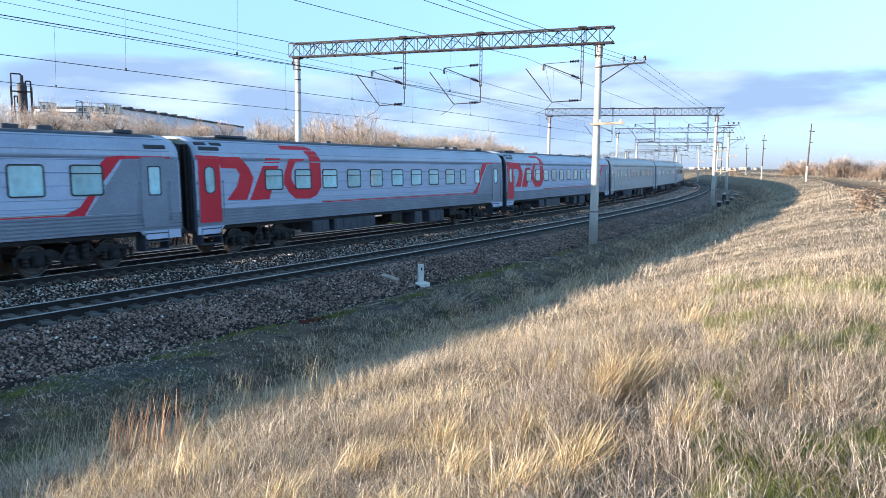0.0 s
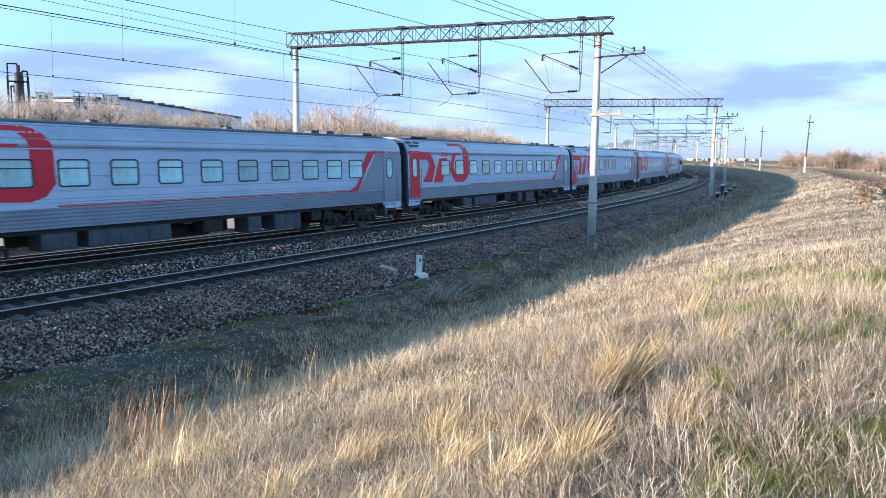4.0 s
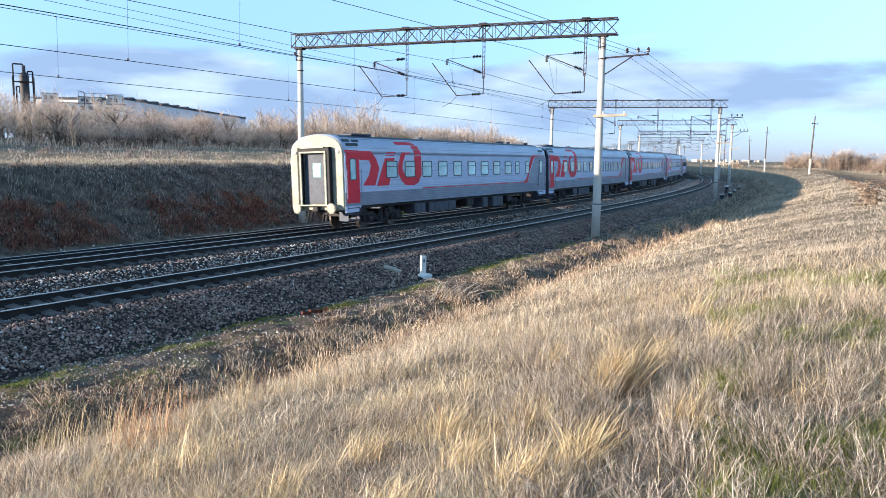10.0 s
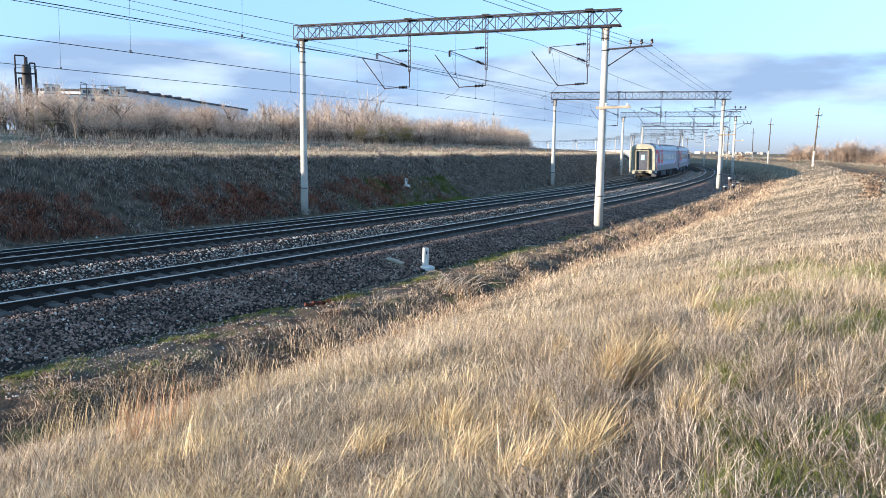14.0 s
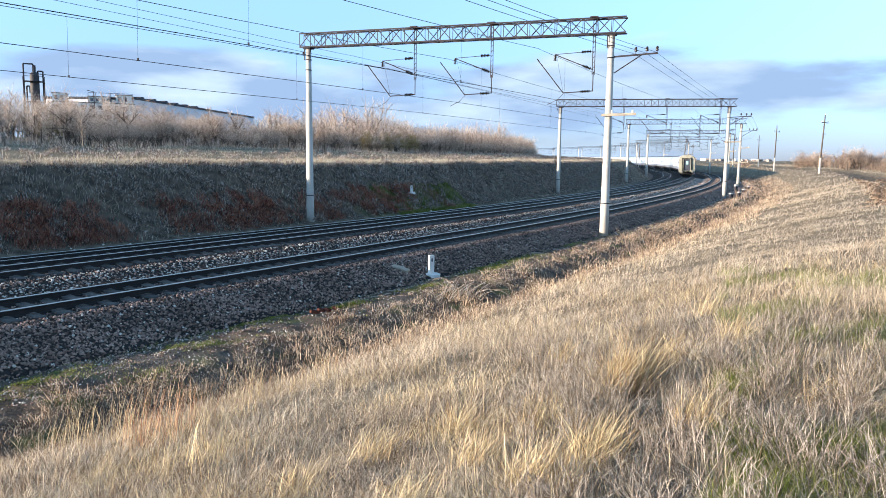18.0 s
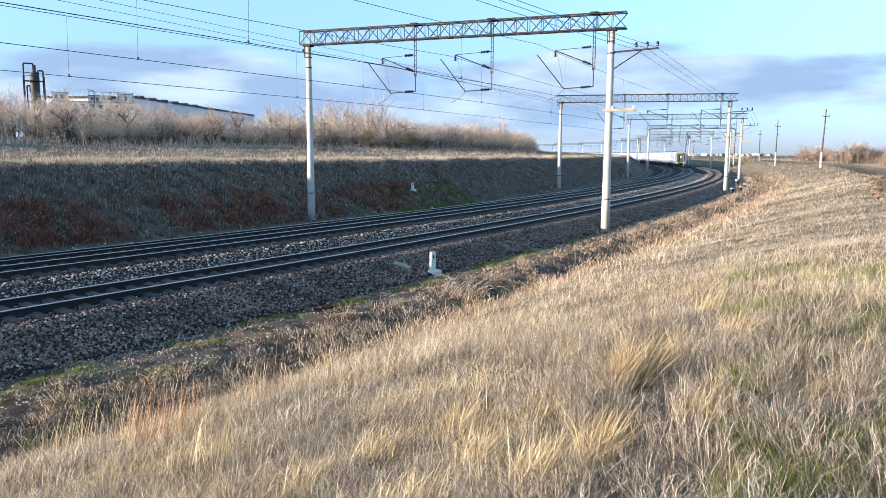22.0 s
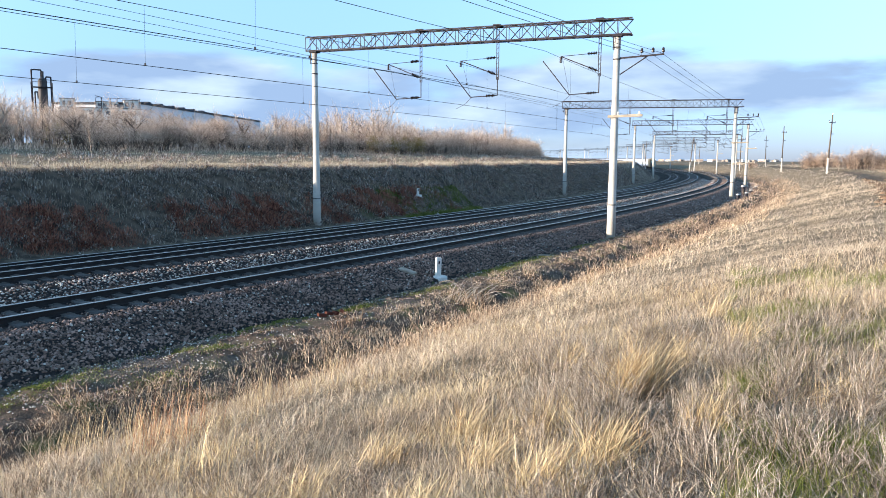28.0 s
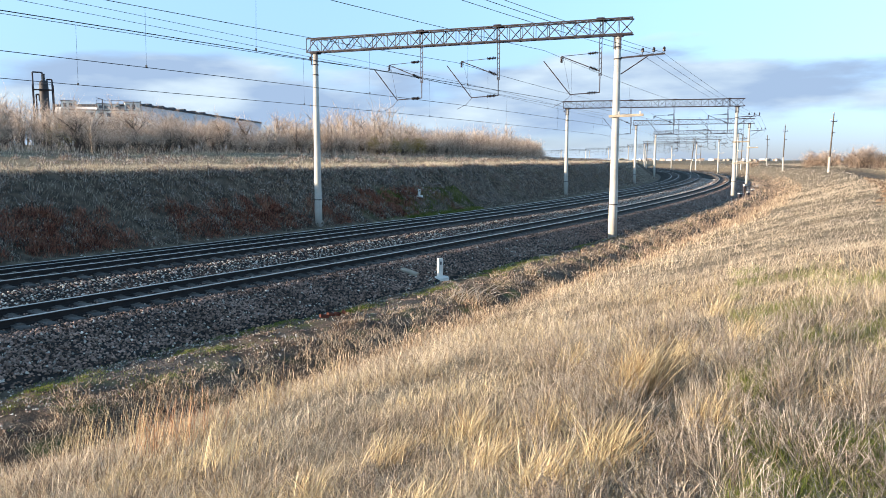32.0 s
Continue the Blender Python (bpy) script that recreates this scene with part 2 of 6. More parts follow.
G_BROWN = grass_mat("brown_weeds", [(0.12, 0.07, 0.05), (0.24, 0.15, 0.10), (0.38, 0.26, 0.17)], 0.7, spread=0.7)
G_DARK = grass_mat("dull_weeds", [(0.19, 0.16, 0.145), (0.36, 0.31, 0.27), (0.58, 0.50, 0.41)], 0.9, spread=0.9)
G_RUST = grass_mat("rust_weeds", [(0.12, 0.05, 0.04), (0.36, 0.135, 0.09), (0.46, 0.23, 0.165)], 0.8, spread=0.7)
G_REDBROWN = grass_mat("red_brown_weeds", [(0.20, 0.13, 0.09), (0.47, 0.34, 0.235), (0.68, 0.54, 0.40)], 0.8, spread=0.9)
G_TAN = grass_mat("tan_stalks", [(0.30, 0.15, 0.09), (0.58, 0.32, 0.19), (0.74, 0.50, 0.32)], 0.8, spread=0.9)
G_FAR = grass_mat("pale_bank_grass", [(0.32, 0.254, 0.19), (0.47, 0.384, 0.295), (0.59, 0.490, 0.385)], 0.5, trans=0.2, spread=0.6)
G_CREST = grass_mat("bleached_grass", [(0.30, 0.245, 0.19), (0.54, 0.455, 0.345), (0.70, 0.60, 0.47)], 0.5, spread=0.7)
G_SCRUB = grass_mat("grey_scrub", [(0.12, 0.105, 0.10), (0.34, 0.31, 0.295), (0.66, 0.60, 0.54), (0.30, 0.20, 0.155)], 1.3, spread=0.8)
G_GREEN = grass_mat("green_grass", [(0.08, 0.10, 0.025), (0.16, 0.19, 0.05), (0.27, 0.28, 0.10)], 1.2)
G_GREY = grass_mat("grey_wormwood", [(0.10, 0.082, 0.065), (0.33, 0.288, 0.245), (0.60, 0.538, 0.48), (0.24, 0.192, 0.16)], 2.5, trans=0.15, spread=0.9)
G_TWIG = grass_mat("bare_twigs", [(0.28, 0.21, 0.175), (0.56, 0.44, 0.365), (0.76, 0.63, 0.53)], 0.25, trans=0.4, spread=0.9)
G_BRUSH = grass_mat("reddish_twigs", [(0.17, 0.11, 0.085), (0.36, 0.25, 0.19), (0.52, 0.39, 0.30)], 0.25, trans=0.2, spread=0.9)
G_STEM = grass_mat("bare_stems", [(0.09, 0.07, 0.06), (0.17, 0.135, 0.115), (0.36, 0.30, 0.25)], 0.4, trans=0.0, spread=0.9)
G_LEAF = grass_mat("yellow_leaves", [(0.22, 0.17, 0.05), (0.36, 0.27, 0.08), (0.28, 0.26, 0.1)], 0.8)
M_BARK = mat("bark", (0.13, 0.10, 0.085), 0.95, var=0.3, scale=4, fine=30, bump=0.4, obj=0.2)

# ------------------------------------------------------------------ mesh helpers


class Mesher:
    """Collects vertices and faces of one part."""

    def __init__(self):
        self.v, self.f = [], []

    def add(self, verts, faces):
        o = len(self.v)
        self.v += [tuple(p) for p in verts]
        self.f += [tuple(i + o for i in q) for q in faces]
        return self

    def box(self, c, s, rot=None, ch=0.0):
        """Box of size s about c, its edges chamfered by ch."""
        h = [a / 2 for a in s]
        ch = min(ch, min(h) * 0.6)
        vs, idx = [], {}
        for sx in (-1, 1):
            for sy in (-1, 1):
                for sz in (-1, 1):
                    sg = (sx, sy, sz)
                    for a in range(3):
                        if ch == 0 and a:
                            idx[sg, a] = idx[sg, 0]
                            continue
                        idx[sg, a] = len(vs)
                        vs.append([sg[k] * (h[k] - (ch if k != a else 0)) for k in range(3)])
        fs = []
        for a in range(3):
            b, c2 = [k for k in range(3) if k != a]
            for s1 in (-1, 1):
                q = []
                for u, w in ((-1, -1), (1, -1), (1, 1), (-1, 1)):
                    sg = [0, 0, 0]; sg[a], sg[b], sg[c2] = s1, u, w
                    q.append(idx[tuple(sg), a])
                fs.append(q)
        if ch:
            for a in range(3):
                b, c2 = [k for k in range(3) if k != a]
                for u in (-1, 1):
                    for w in (-1, 1):
                        lo = [0, 0, 0]; lo[a], lo[b], lo[c2] = -1, u, w
                        hi = list(lo); hi[a] = 1
                        lo, hi = tuple(lo), tuple(hi)
                        fs.append([idx[lo, b], idx[hi, b], idx[hi, c2], idx[lo, c2]])
            for sx in (-1, 1):
                for sy in (-1, 1):
                    for sz in (-1, 1):
                        fs.append([idx[(sx, sy, sz), k] for k in range(3)])
        good = []
        for q in fs:
            p = [Vector(vs[i]) for i in q]
            n = (p[1] - p[0]).cross(p[2] - p[0])
            good.append(q if n.dot(sum(p, Vector()) / len(p)) > 0 else q[::-1])
        R = rot or Matrix.Identity(3)
        return self.add([(R @ Vector(p)) + Vector(c) for p in vs], good)

    def tube(self, p0, p1, r0, r1=None, n=8, caps=True):
        p0, p1 = Vector(p0), Vector(p1)
        r1 = r0 if r1 is None else r1
        d = (p1 - p0).normalized()
        u = d.orthogonal().normalized()
        w = d.cross(u)
        vs = []
        for p, r in ((p0, r0), (p1, r1)):
            vs += [p + (u * math.cos(2 * math.pi * k / n) + w * math.sin(2 * math.pi * k / n)) * r for k in range(n)]
        fs = [(k, (k + 1) % n, n + (k + 1) % n, n + k) for k in range(n)]
        if caps:
            fs += [tuple(range(n))[::-1], tuple(range(n, 2 * n))]
        return self.add(vs, fs)

    def lathe(self, p0, axis, prof, n=12):
        """Turned shape: prof is (along, radius) pairs on the axis from p0."""
        d = Vector(axis).normalized(); u = d.orthogonal().normalized(); w = d.cross(u); p0 = Vector(p0)
        vs, fs = [], []
        for a, r in prof:
            vs += [p0 + d * a + (u * math.cos(2 * math.pi * k / n) + w * math.sin(2 * math.pi * k / n)) * r for k in range(n)]
        for j in range(len(prof) - 1):
            fs += [(j * n + k, j * n + (k + 1) % n, (j + 1) * n + (k + 1) % n, (j + 1) * n + k) for k in range(n)]
        fs += [tuple(range(n))[::-1], tuple(range((len(prof) - 1) * n, len(prof) * n))]
        return self.add(vs, fs)

    def prism(self, poly, x0, x1):
        """Polygon in (y, z) carried from x0 to x1."""
        n = len(poly)
        area = sum(poly[i][0] * poly[(i + 1) % n][1] - poly[(i + 1) % n][0] * poly[i][1] for i in range(n))
        if (area < 0) == (x1 > x0):
            poly = poly[::-1]
        vs = [(x0, y, z) for y, z in poly] + [(x1, y, z) for y, z in poly]
        fs = [(i, (i + 1) % n, n + (i + 1) % n, n + i) for i in range(n)]
        return self.add(vs, fs + [tuple(range(n))[::-1], tuple(range(n, 2 * n))])

    def sweep(self, prof, sections):
        """Open or closed profile [(a, b)] carried along sections, each a function of (a, b)."""
        n, vs, fs = len(prof), [], []
        for sec in sections:
            vs += [sec(a, b) for a, b in prof]
        for j in range(len(sections) - 1):
            fs += [(j * n + k, j * n + (k + 1) % n, (j + 1) * n + (k + 1) % n, (j + 1) * n + k) for k in range(n)]
        fs += [tuple(range(n))[::-1], tuple(range((len(sections) - 1) * n, len(sections) * n))]
        return self.add(vs, fs)

    def mesh(self, name, material, smooth=False):
        me = bpy.data.meshes.new(name)
        me.from_pydata(self.v, [], self.f)
        me.materials.append(material)
        if smooth:
            me.polygons.foreach_set("use_smooth", [True] * len(me.polygons))
        me.update()
        return me


def fast_mesh(name, verts, tris, material):
    me = bpy.data.meshes.new(name)
    nv, nf = len(verts), len(tris)
    me.vertices.add(nv)
    me.vertices.foreach_set("co", np.asarray(verts, np.float32).ravel())
    me.loops.add(nf * 3)
    me.loops.foreach_set("vertex_index", np.asarray(tris, np.int32).ravel())
    me.polygons.add(nf)
    me.polygons.foreach_set("loop_start", np.arange(0, nf * 3, 3, dtype=np.int32))
    me.materials.append(material)
    me.update(calc_edges=True)
    return me


def part(name, mb, material, parent, label="", smooth=False):
    ob = new(name, mb if isinstance(mb, bpy.types.Mesh) else mb.mesh(name, material, smooth))
    ob.parent = parent
    if label:
        ob["label"] = label
    return ob


def thing(name, m, label, category, group="", kind=""):
    ob = new(name)
    ob.empty_display_size = 0.2
    ob.matrix_basis = m
    return tagged(ob, label, category, group, kind)


# ------------------------------------------------------------------ plan: the line of the middle track
DS = 2.0
S_ALL = np.arange(-300, 760, DS)
_k = np.interp(S_ALL, [-70, 0, 50, 100, 150, 200, 250, 300, 420], [1.995, 1.988, 1.664, 1.937, 1.335, 1.514, 1.512, 1.767, 1.854]) * 1e-3
_i0 = int(np.argmin(abs(S_ALL)))
_h = np.cumsum(_k) * DS
H_ALL = _h - _h[_i0] - 0.565
_x, _y = np.cumsum(-np.sin(H_ALL)) * DS, np.cumsum(np.cos(H_ALL)) * DS
X_ALL, Y_ALL = _x - _x[_i0] - 6.808, _y - _y[_i0] + 30.185
TRACKS = (-4.156, 0.0, 5.323)      # far, middle, near: metres to the right of the middle line
CANT = 0.038                        # lean of the tracks in the bend
FAR_DROP, FAR_CANT = 0.30, 0.078     # the far track lies lower and leans more


def head(s):
    return np.interp(s, S_ALL, H_ALL)


def spot(s, d=0.0):
    """Ground place at s along the line and d to its right."""
    h = head(s)
    return np.interp(s, S_ALL, X_ALL) + np.cos(h) * d, np.interp(s, S_ALL, Y_ALL) + np.sin(h) * d


def at_line(s, d, z, tilt=0.0):
    x, y = spot(s, d)
    return pose(float(x), float(y), z, 0, math.degrees(-tilt), math.degrees(float(head(s))))


def line_of(x, y):
    """s and d of places."""
    x, y = np.asarray(x, float), np.asarray(y, float)
    i = np.empty(x.size, int)
    cx, cy = X_ALL[::4], Y_ALL[::4]
    for a in range(0, x.size, 20000):
        i[a:a + 20000] = np.argmin((x[a:a + 20000, None] - cx) ** 2 + (y[a:a + 20000, None] - cy) ** 2, axis=1) * 4
    s = S_ALL[i]
    for _ in range(3):
        h = head(s)
        px, py = spot(s)
        s = np.clip(s + (x - px) * -np.sin(h) + (y - py) * np.cos(h), S_ALL[0], S_ALL[-1])
    h = head(s)
    px, py = spot(s)
    return s, (x - px) * np.cos(h) + (y - py) * np.sin(h)


def wob(x, y, k, seed=0.0):
    """Smooth bumps of about 1/k metres, -1 to 1."""
    return (np.sin(k * (x * 1.0 + y * 0.35) + seed) + np.sin(k * (0.6 * x - 1.1 * y) * 1.37 + 2.1 * seed + 1) + np.sin(k * (0.2 * x + 0.9 * y) * 2.13 + seed * 1.7 + 2)
            + np.sin(k * (-0.9 * x + 0.5 * y) * 2.9 + seed + 4) * 0.6) / 3.6


PROF_D = [-900, -400, -120, -70, -50, -35, -20, -14.5, -13.6, -12.6, -8.8, -7.6, -6.5, 7.6, 8.8, 9.6, 10.6, 11.3, 12.0, 12.6, 13.4, 14.6, 17.0, 19.5, 21.9, 26, 40, 90, 400, 900]
PROF_Z = [8, 8, 6, 5.0, 4.2, 3.7, 3.05, 2.88, 2.75, 2.3, -0.62, -0.85, -1.0, -0.9, -0.68, -0.62, -0.62, -0.74, -0.84, -0.78, -0.42, 0.05, 0.72, 1.35, 1.8, 1.95, 1.9, 2.2, 3.0, 3.0]


def road_mask(s, d):
    """1 on the worn dirt road, 0 off it."""
    off = d - 23.6 - 0.5 * np.sin(s * 0.07)
    return np.clip((2.0 - np.abs(off)) / 0.35, 0, 1) * np.clip((s - 4) / 5, 0, 1)


def ground_z(x, y, sd=None):
    s, d = line_of(x, y) if sd is None else sd
    z = np.interp(d, PROF_D, PROF_Z)
    rough = np.clip((np.abs(d + 1) - 9) / 3, 0, 1)
    z = z + rough * ((0.05 + 0.09 * np.clip((-8 - d) / 1.5, 0, 1) * np.clip((d + 14) / 1.0, 0, 1)) * wob(x, y, 1.7) + 0.10 * wob(x, y, 0.45, 3) + np.clip((np.abs(d) - 20) / 60, 0, 1) * 0.5 * wob(x, y, 0.06, 5))
    # clods and hummocks of the trodden verge
    verge = np.clip((d - 8.3) / 0.5, 0, 1) * np.clip((13.0 - d) / 0.6, 0, 1)
    z = z + verge * (0.05 * wob(x, y, 3.1, 21) + 0.035 * wob(x, y, 7.3, 5))
    # rutted dirt road along the bank
    z = z - 0.48 * road_mask(s, d) * (0.8 + 0.3 * wob(x, y, 0.7, 8))
    return z


# ------------------------------------------------------------------ ground


def make_ground():
    ang = np.concatenate([np.arange(-180, -46, 6.0), np.arange(-46, 46, 0.33), np.arange(46, 181, 6.0)])
    ang[-1] = 180.0
    rad = np.concatenate([np.array([0.0, 0.6]), np.geomspace(1.2, 420, 330), np.geomspace(450, 4500, 14)])
    A, R = np.meshgrid(np.radians(ang), rad)
    X, Y = -np.sin(A) * R, np.cos(A) * R
    s, d = line_of(X.ravel(), Y.ravel())
    Z = ground_z(X.ravel(), Y.ravel(), (s, d))
    far = np.clip((R.ravel() - 500) / 400, 0, 1)
    Z = Z * (1 - far) + far * 1.5
    co = np.stack([X.ravel(), Y.ravel(), Z], 1)
    nr, na = R.shape
    i = (np.arange(nr - 1)[:, None] * na + np.arange(na - 1)[None]).ravel()
    q0, q1, q2, q3 = i, i + 1, i + na + 1, i + na
    tris = np.concatenate([np.stack([q0, q2, q1], 1), np.stack([q0, q3, q2], 1)])
    tris = tris[:, ::-1]
    me = fast_mesh("ground", co, tris, M_EARTH)
    gx, gy = X.ravel(), Y.ravel()
    gravel = np.abs(d - 0.4) < 8.2
    gravel = np.where(gravel, 1.0, np.clip((12.0 - d) / 2, 0, 1) * (d > 0)) * (d < 12) * (d > -8.6)
    gravel = np.where((d > 8.3) & (d < 12), gravel * np.clip(0.15 + 1.2 * wob(gx, gy, 0.9, 2), 0, 1), gravel)
    green = np.clip(wob(gx, gy, 2.6, 7) * 2.2 - 0.7, 0, 0.8) * ((d > 18) | ((d > 8.5) & (d < 12)))
    green = np.maximum(green, np.clip(1.4 - np.hypot((s - 24) / 6.0, (d + 9.5) / 1.6), 0, 1))
    brown = np.where(d < -8.0, np.clip(1 - (np.abs(d + 11) - 2.6) / 0.8, 0, 1), np.clip((3.2 - np.abs(d - 11.0)) / 0.9, 0, 1))
    green = np.where(d > 18, green * np.clip((gx - 0.36 * gy) / 0.6, 0, 1) * np.clip((14 - np.hypot(gx, gy)) / 5, 0, 1), green)
    brown = np.maximum(brown, 0.75 * road_mask(s, d))
    green = green * (1 - road_mask(s, d))
    col = np.stack([gravel, green, brown, np.ones_like(brown)], 1).astype(np.float32)
    a = me.color_attributes.new("soil", "FLOAT_COLOR", "POINT")
    a.data.foreach_set("color", col.ravel())
    me.polygons.foreach_set("use_smooth", [True] * len(me.polygons))
    tagged(new("ground", me), "dry grassy steppe ground with a railway cutting", "ground", kind="structure")


make_ground()

# ------------------------------------------------------------------ tracks
RAIL = [(-0.075, -0.18), (0.075, -0.18), (0.075, -0.165), (0.012, -0.145), (0.012, -0.045), (0.036, -0.035), (0.036, -0.012), (-0.036, -0.012), (-0.036, -0.035), (-0.012, -0.045), (-0.012, -0.145), (-0.075, -0.165)]


def lie(dc):
    """Height and lean of the track at dc."""
    return (0.03 - FAR_DROP, FAR_CANT) if dc < -1 else (0.03, CANT)


def make_tracks():
    # ballast bed under all three tracks
    prof = [(-7.9, -1.0), (-7.2, -0.84), (-6.2, -0.58), (-5.5, -0.53), (-2.8, -0.33), (-2.3, -0.36), (-1.5, -0.21), (-0.7, -0.185), (0.7, -0.14), (1.5, -0.12), (1.9, -0.17), (2.75, -0.38), (3.35, -0.36), (3.8, -0.23),
            (4.5, -0.19), (6.1, -0.13), (6.8, -0.11), (7.1, -0.16), (7.9, -0.44), (8.5, -0.63), (9.0, -0.95)]
    ss = np.concatenate([np.arange(-120, -40, 4.0), np.arange(-40, 70, 0.5), np.arange(70, 620, 4.0)])
    vs, n = [], len(prof)
    for s in ss:
        for j, (d, z) in enumerate(prof):
            x, y = spot(s, d)
            vs.append((float(x), float(y), z + (0.02 * noise.noise((s * 0.9, d * 3, 1)) if 0 < j < n - 1 else 0)))
    vs = np.array(vs)
    i = (np.arange(len(ss) - 1)[:, None] * n + np.arange(n - 1)[None]).ravel()
    tris = np.concatenate([np.stack([i, i + 1, i + n + 1], 1), np.stack([i, i + n + 1, i + n], 1)])
    tagged(new("ballast_bed", fast_mesh("ballast_bed", vs, tris, M_BALLAST)), "crushed-stone ballast bed under three railway tracks, coloured dark for shaded gaps", "ballast", kind="structure")
    sl = Mesher()
    sl.box((0, 0, -0.25), (2.7, 0.28, 0.18), ch=0.03)
    sl.box((-0.795, 0, -0.165), (0.36, 0.26, 0.05), ch=0.015)
    sl.box((0.795, 0, -0.165), (0.36, 0.26, 0.05), ch=0.015)
    for sx in (-1, 1):
        for e in (-0.13, 0.13):
            sl.box((sx * 0.795 + e, 0, -0.135), (0.07, 0.12, 0.05), ch=0.01)
    sleeper = sl.mesh("sleeper", M_SLEEPER)
    for name, dc, near in (("track_far", TRACKS[0], (4, 60)), ("track_middle", TRACKS[1], (-25, 95)), ("track_near", TRACKS[2], (-32, 125))):
        tr = thing(name, Matrix.Identity(4), "railway track of worn steel rails on concrete sleepers", "railway track", kind="structure")
        sec = np.concatenate([np.arange(-120, 90, 3.0), np.arange(90, 620, 5.0)])

        def sweep_rail(prof, off):
            mb = Mesher()

            def make(s):
                h = float(head(s)); x, y = spot(s, dc + off); z = lie(dc)[0] + lie(dc)[1] * off
                return lambda a, b: (float(x) + math.cos(h) * a, float(y) + math.sin(h) * a, z + b)
            return mb.sweep(prof, [make(s) for s in sec])
        for off in (-0.795, 0.795):
            part("rail", sweep_rail(RAIL, off), M_RAIL, tr, "rusty brown rail web and foot")
            part("rail_head", sweep_rail([(-0.036, -0.012), (0.036, -0.012), (0.03, 0.0), (-0.03, 0.0)], off), M_RAILTOP, tr, "polished rail head")
        rest_v, rest_f = [], []
        base = np.array([v.co for v in sleeper.vertices])
        tri = np.array([[p.vertices[0], p.vertices[k], p.vertices[k + 1]] for p in sleeper.polygons for k in range(1, len(p.vertices) - 1)])
        s = -100.0
        cnt = 0
        rnd = random.Random(5)
        while s < 330:
            m = at_line(s, dc, lie(dc)[0] + rnd.uniform(-0.012, 0.008), lie(dc)[1]) @ pose(rnd.uniform(-0.03, 0.03), 0, 0, 0, 0, rnd.uniform(-0.6, 0.6))
            if near[0] < s < near[1] and cnt < 290:
                o = new("sleeper", sleeper)
                o.parent = tr
                o.matrix_basis = m
                cnt += 1
            else:
                mm = np.array(m)
                rest_f.append(tri + len(rest_v) * len(base))
                rest_v.append(base @ mm[:3, :3].T + mm[:3, 3])
            s += 0.545
        o = part("sleepers", fast_mesh("sleepers", np.concatenate(rest_v), np.concatenate(rest_f), M_SLEEPER), None, tr)
        o["kind"] = "stuff"


make_tracks()

# ------------------------------------------------------------------ catenary portals


def insulator(mb, p, axis, length, n=10):
    """Ribbed porcelain rod."""
    prof, k = [(0, 0.03)], 6
    for i in range(k):
        a = length * (i + 0.2) / k
        prof += [(a, 0.035), (a + length * 0.25 / k, 0.085), (a + length * 0.45 / k, 0.085), (a + length * 0.6 / k, 0.035)]
    mb.lathe(p, axis, prof + [(length, 0.03)], n)


